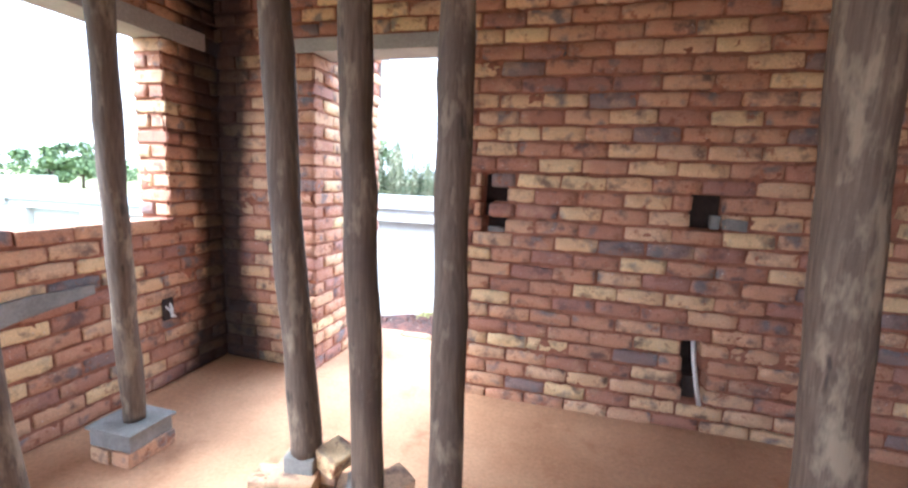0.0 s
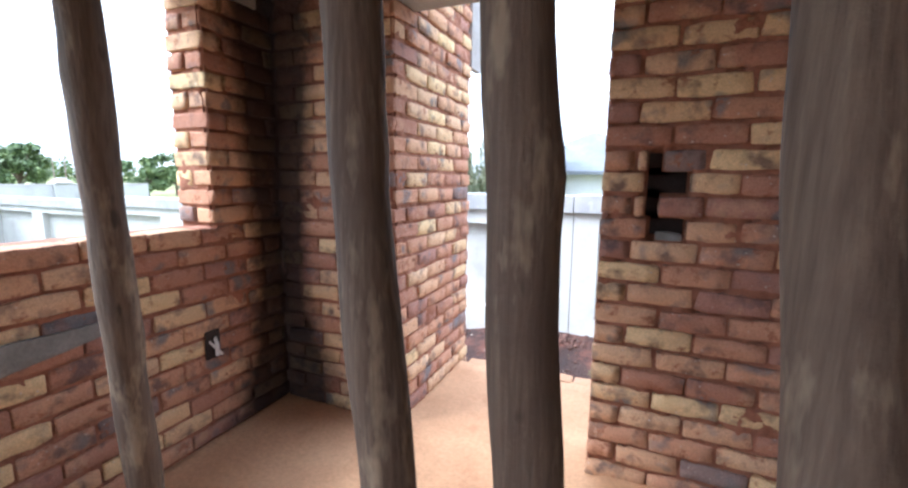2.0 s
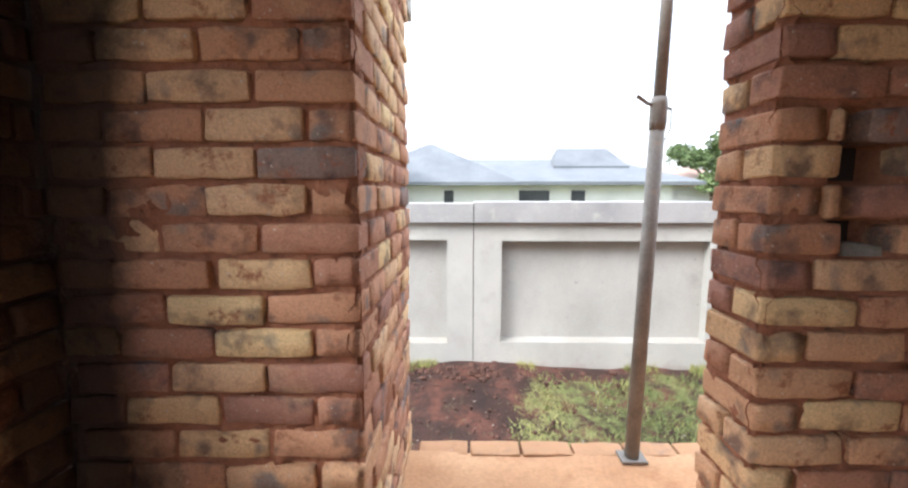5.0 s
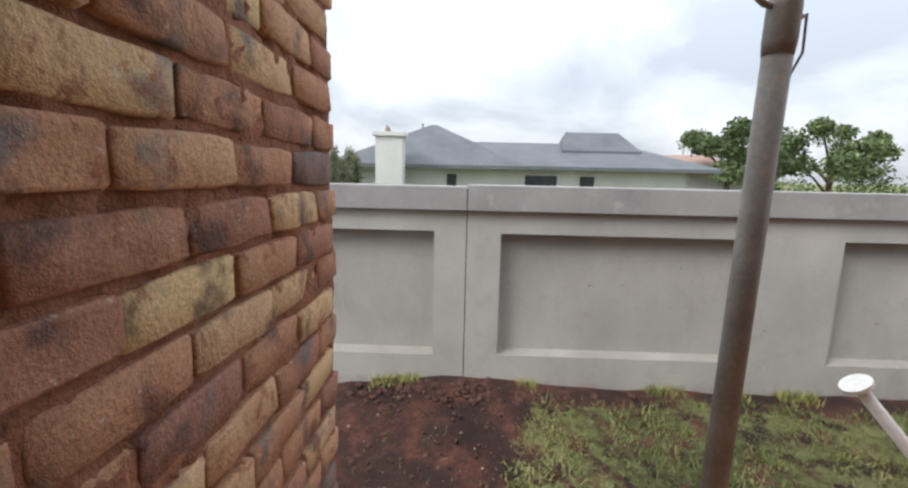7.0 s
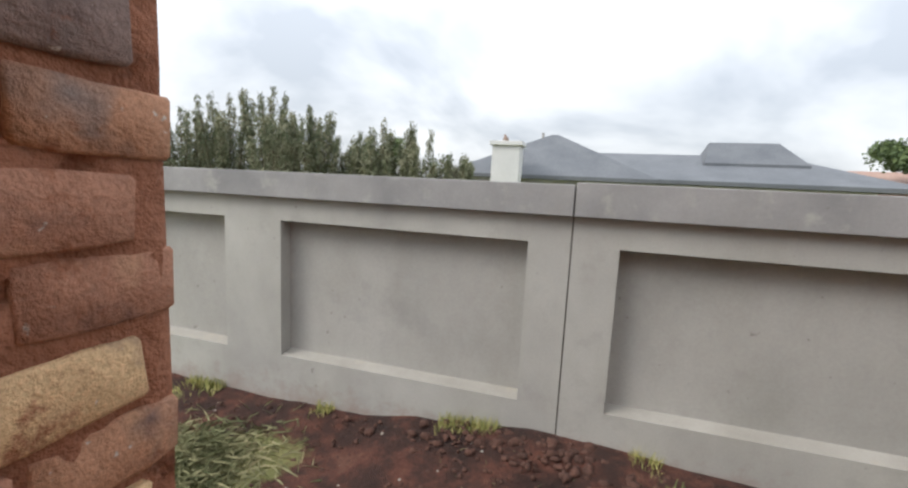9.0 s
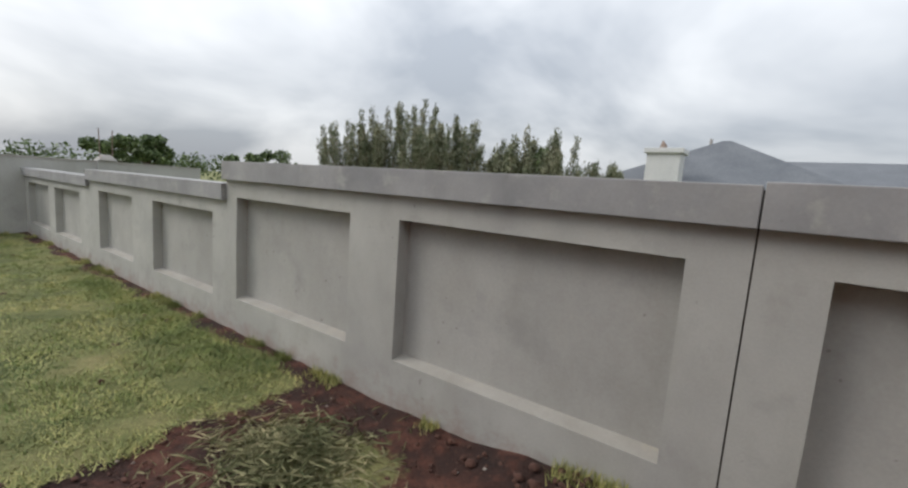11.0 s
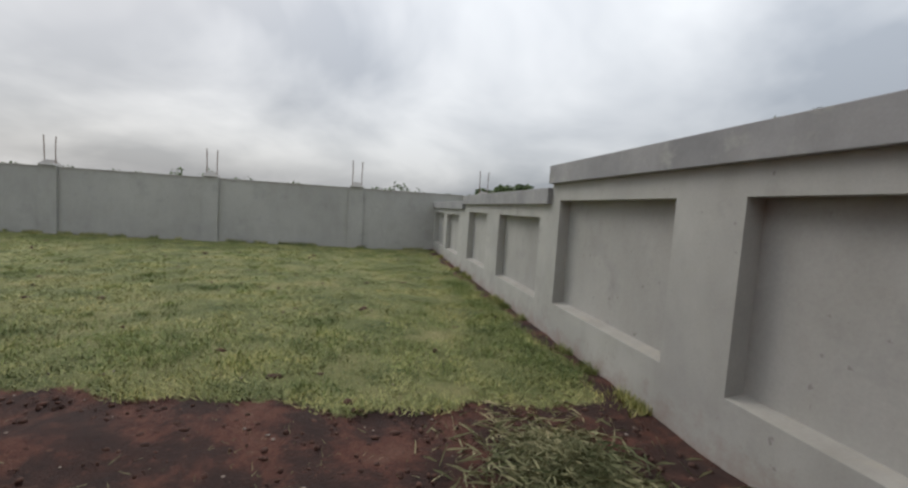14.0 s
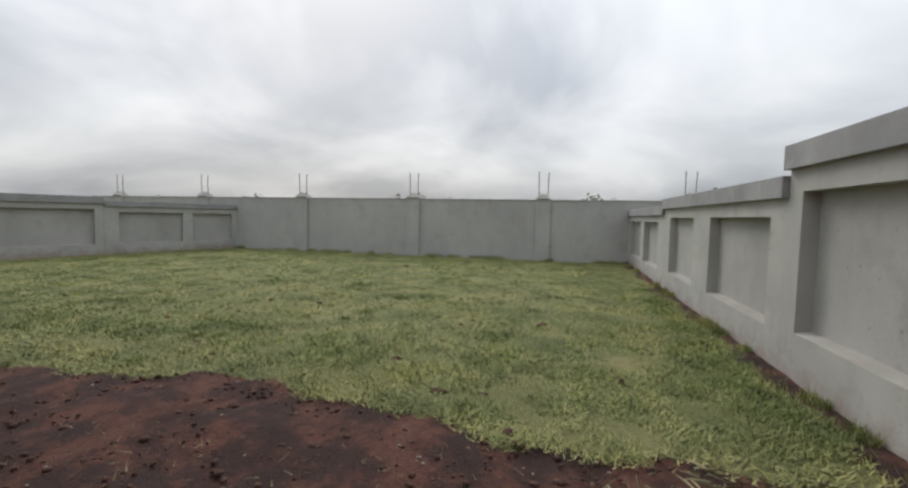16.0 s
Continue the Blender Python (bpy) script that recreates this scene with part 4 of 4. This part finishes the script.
bm = boxed(-2.609, 1.06, 0.585, -2.590, 1.60, 0.70, bevel=0.006)
bmesh.ops.subdivide_edges(bm, edges=bm.edges[:], cuts=3, use_grid_fill=True)
for v in bm.verts:
    k = (v.co.y - 1.06) / 0.54
    v.co.z = 0.64 + (v.co.z - 0.64) * (1.05 - 0.6 * k) + 0.02 * noise.noise(v.co * 12) + 0.04 * k
tagged(smooth(part("cement_patch", bm, GREY_PATCH)), "grey cement patch smeared along the low brick wall", "cement patch")

# ---- brickwork, laid course by course ----
VARIANTS = []
for i in range(14):
    bm = boxed(-0.5, -0.5, -0.5, 0.5, 0.5, 0.5)
    bm.transform(Matrix.Diagonal((BL, BD, BH, 1)))
    bmesh.ops.bevel(bm, geom=bm.edges[:], offset=0.0045, segments=1, affect="EDGES")
    long_edges = [e for e in bm.edges if abs(e.verts[0].co.x - e.verts[1].co.x) > 0.1]
    bmesh.ops.subdivide_edges(bm, edges=long_edges, cuts=3)
    o = Vector((i * 7.1, i * 3.3, i * 1.7))
    for v in bm.verts:
        v.co += noise.noise_vector(v.co * 14 + o) * 0.0042 + noise.noise_vector(v.co * 45 + o) * 0.0048
        # worn ends: corners drawn in
        k = max(0.0, abs(v.co.x) / (BL / 2) - 0.86) / 0.14
        v.co.z *= 1 - 0.10 * k * (1 + noise.noise(o + v.co * 9))
    me = bpy.data.meshes.new("brick")
    bm.to_mesh(me)
    bm.free()
    me.materials.append(BRICK)
    me.polygons.foreach_set("use_smooth", [p.area < 0.004 for p in me.polygons])
    VARIANTS.append(me)


def mortar_face(wall, p0, u, n, length, z0, z1, holes=(), step=0.018, raked=0.0095):
    """Slumped, uneven mortar over one face of a wall, sunk deep where pieces of the wall are missing."""
    ns, nz = max(2, round(length / step)), max(2, round((z1 - z0) / step))
    vs = []
    for j in range(nz + 1):
        for i in range(ns + 1):
            t, z = length * i / ns, z0 + (z1 - z0) * j / nz
            x, y = p0[0] + u[0] * t, p0[1] + u[1] * t
            q = Vector((x, y, z))
            d = -raked + 0.009 * noise.noise(q * 7) + 0.009 * noise.noise(q * 33)
            if noise.noise(q * 26 + Vector((5, 1, 3))) > 0.36:
                d -= 0.022
            if i in (0, ns) or j in (0, nz):
                d = min(d, -0.012)
            if any(h[0] < x < h[0] + h[2] and h[1] < z < h[1] + h[3] for h in holes):
                d = -0.18 + 0.012 * noise.noise(q * 40)
            vs.append((x + n[0] * d, y + n[1] * d, z))
    w = ns + 1
    fs = [(j * w + i, j * w + i + 1, (j + 1) * w + i + 1, (j + 1) * w + i) for j in range(nz) for i in range(ns)]
    me = bpy.data.meshes.new("mortar")
    me.from_pydata(vs, [], fs)
    me.materials.append(MORTAR)
    me.polygons.foreach_set("use_smooth", [True] * len(me.polygons))
    ob = new("mortar", me)
    ob.parent = wall


brng = random.Random(11)


class Laid:
    """Gathers the bricks of one wall: the first ones singly as parts, the rest joined."""

    def __init__(self, wall, single=300):
        self.wall, self.single, self.count = wall, single, 0
        self.v, self.f, self.n = [], [], 0

    def brick(self, centre, u, length, deep=BD):
        j = brng.uniform
        turn = math.degrees(math.atan2(u[1], u[0])) + j(-0.7, 0.7)
        m = pose(centre[0] + j(-0.003, 0.003), centre[1] + j(-0.003, 0.003), centre[2] + j(-0.003, 0.003), j(-0.8, 0.8), j(-0.9, 0.9), turn)
        m = m @ Matrix.Diagonal((length / BL, deep / BD, 1 + j(-0.03, 0.03), 1))
        me = VARIANTS[brng.randrange(14)]
        self.count += 1
        if self.count <= self.single:
            ob = new("brick", me)
            ob.parent = self.wall
            ob.matrix_basis = m
        else:
            for p in me.polygons:
                self.f.append([i + self.n for i in p.vertices])
            self.v.extend(m @ v.co for v in me.vertices)
            self.n += len(me.vertices)

    def close(self):
        if self.v:
            me = bpy.data.meshes.new("brickwork")
            me.from_pydata(self.v, [], self.f)
            me.materials.append(BRICK_JOINED)
            me.polygons.foreach_set("use_smooth", [p.area < 0.004 for p in me.polygons])
            ob = new("brickwork", me)
            ob.parent = self.wall
            tagged(ob, kind="stuff")


def lay(laid, p0, u, n, length, c0, c1, corner=True, first=(0.0, 0.0), holes=()):
    """Courses c0 to c1 of stretcher bond along u from p0; n points out of the wall. At a corner every other course begins with a header."""
    for c in range(c0, c1):
        z = (c + 0.5) * COURSE
        s = first[c % 2]
        lead = corner and c % 2
        if not corner and c % 2 == 0 and first == (0.0, 0.0):
            s = -0.116
        while s < length - 0.02:
            head = lead
            w = BD if head else BL + brng.uniform(-0.006, 0.004)
            a, b = max(s, 0.0), min(s + w, length)
            if head:
                lead = False
            if b - a > 0.035:
                mid, d = (a + b) / 2, (BL if head else BD) / 2
                out = brng.uniform(-0.004, 0.005)
                x = p0[0] + u[0] * mid - n[0] * (d - out)
                y = p0[1] + u[1] * mid - n[1] * (d - out)
                # a brick that meets a hole is cut back to what is left on either side
                spans = [(mid - (b - a) / 2, mid + (b - a) / 2)]
                for h in holes:
                    if h[1] - 0.01 < z < h[1] + h[3] + 0.01:
                        h0, h1 = h[0] - p0[0], h[0] + h[2] - p0[0]
                        spans = [q for e0, e1 in spans for q in ((e0, min(e1, h0)), (max(e0, h1), e1)) if q[1] - q[0] > 0.03]
                for e0, e1 in spans:
                    k = (e0 + e1) / 2 - mid
                    laid.brick((x + u[0] * k, y + u[1] * k, z), u, e1 - e0, BL if head else BD)
            s += w + 0.010


mortar_face(pier_wall, (-1.9, 2.45), (-1, 0), (0, -1), 0.71, 0, 2.10)
mortar_face(pier_wall, (-1.9, 2.45), (0, 1), (1, 0), 0.95, -0.76, TOP, raked=0.0078)
mortar_face(wall_right, (-0.985, 2.45), (1, 0), (0, -1), 4.15, 0, TOP, HOLES)
mortar_face(wall_right, (-0.985, 2.45), (0, 1), (-1, 0), 0.22, 0, TOP)
mortar_face(over_door, (-0.955, 2.45), (-1, 0), (0, -1), 1.65, 2.10, TOP)
mortar_face(low_wall, (-2.61, 2.45), (0, -1), (1, 0), 3.6, 0, 0.996)
mortar_face(low_wall, (-2.61, 2.45), (0, -1), (1, 0), 0.395, 0.99, 2.12)
mortar_face(low_wall, (-2.61, 2.055), (-1, 0), (0, -1), 0.22, 0.99, 2.12)
w = Laid(pier_wall)
lay(w, (-1.9, 2.45), (-1, 0), (0, -1), 0.71, 0, 24)
lay(w, (-1.9, 2.45), (0, 1), (1, 0), 0.95, 0, 30, False, (0.116, 0.232))
lay(w, (-1.9, 3.40), (0, -1), (1, 0), 0.95, -9, 0, False)
w.close()
w = Laid(over_door)
lay(w, (-0.955, 2.45), (-1, 0), (0, -1), 1.68, 25, 31, False)
w.close()
w = Laid(wall_right)
lay(w, (-0.985, 2.45), (0, 1), (-1, 0), 0.22, 0, 31, False, (0.116, 0.30))
lay(w, (-0.985, 2.45), (1, 0), (0, -1), 4.15, 0, 31, True, (0.0, 0.0), HOLES)
w.close()
w = Laid(low_wall)
lay(w, (-2.61, 2.055), (0, 1), (1, 0), 0.395, 12, 24)
lay(w, (-2.61, 2.055), (-1, 0), (0, -1), 0.22, 12, 24, False, (0.116, 0.30))
lay(w, (-2.61, 2.45), (0, -1), (1, 0), 3.6, 0, 12, False)
w.close()
w = Laid(over_window)
lay(w, (-2.61, 2.45), (0, -1), (1, 0), 3.6, 25, 31, False)
w.close()
# bricks on edge along the rim of the slab
rim = tagged(empty("step_edge", 0, 0, 0), "row of flat bricks along the slab's outer edge", "step", kind="structure")
w = Laid(rim, 300)
x = -1.86
while x < 3.0:
    w.brick((x + BL / 2, 3.335, -0.036), (1, 0), BL, 0.11)
    w.brick((x + BL / 2, 3.345, -0.120), (1, 0), BL, 0.11)
    w.brick((x + BL / 2 - 0.1, 3.345, -0.204), (1, 0), BL, 0.11)
    x += 0.234
for ob in rim.children:
    ob.material_slots[0].link = "OBJECT"
    ob.material_slots[0].material = BRICK_DUSTY
w.close()
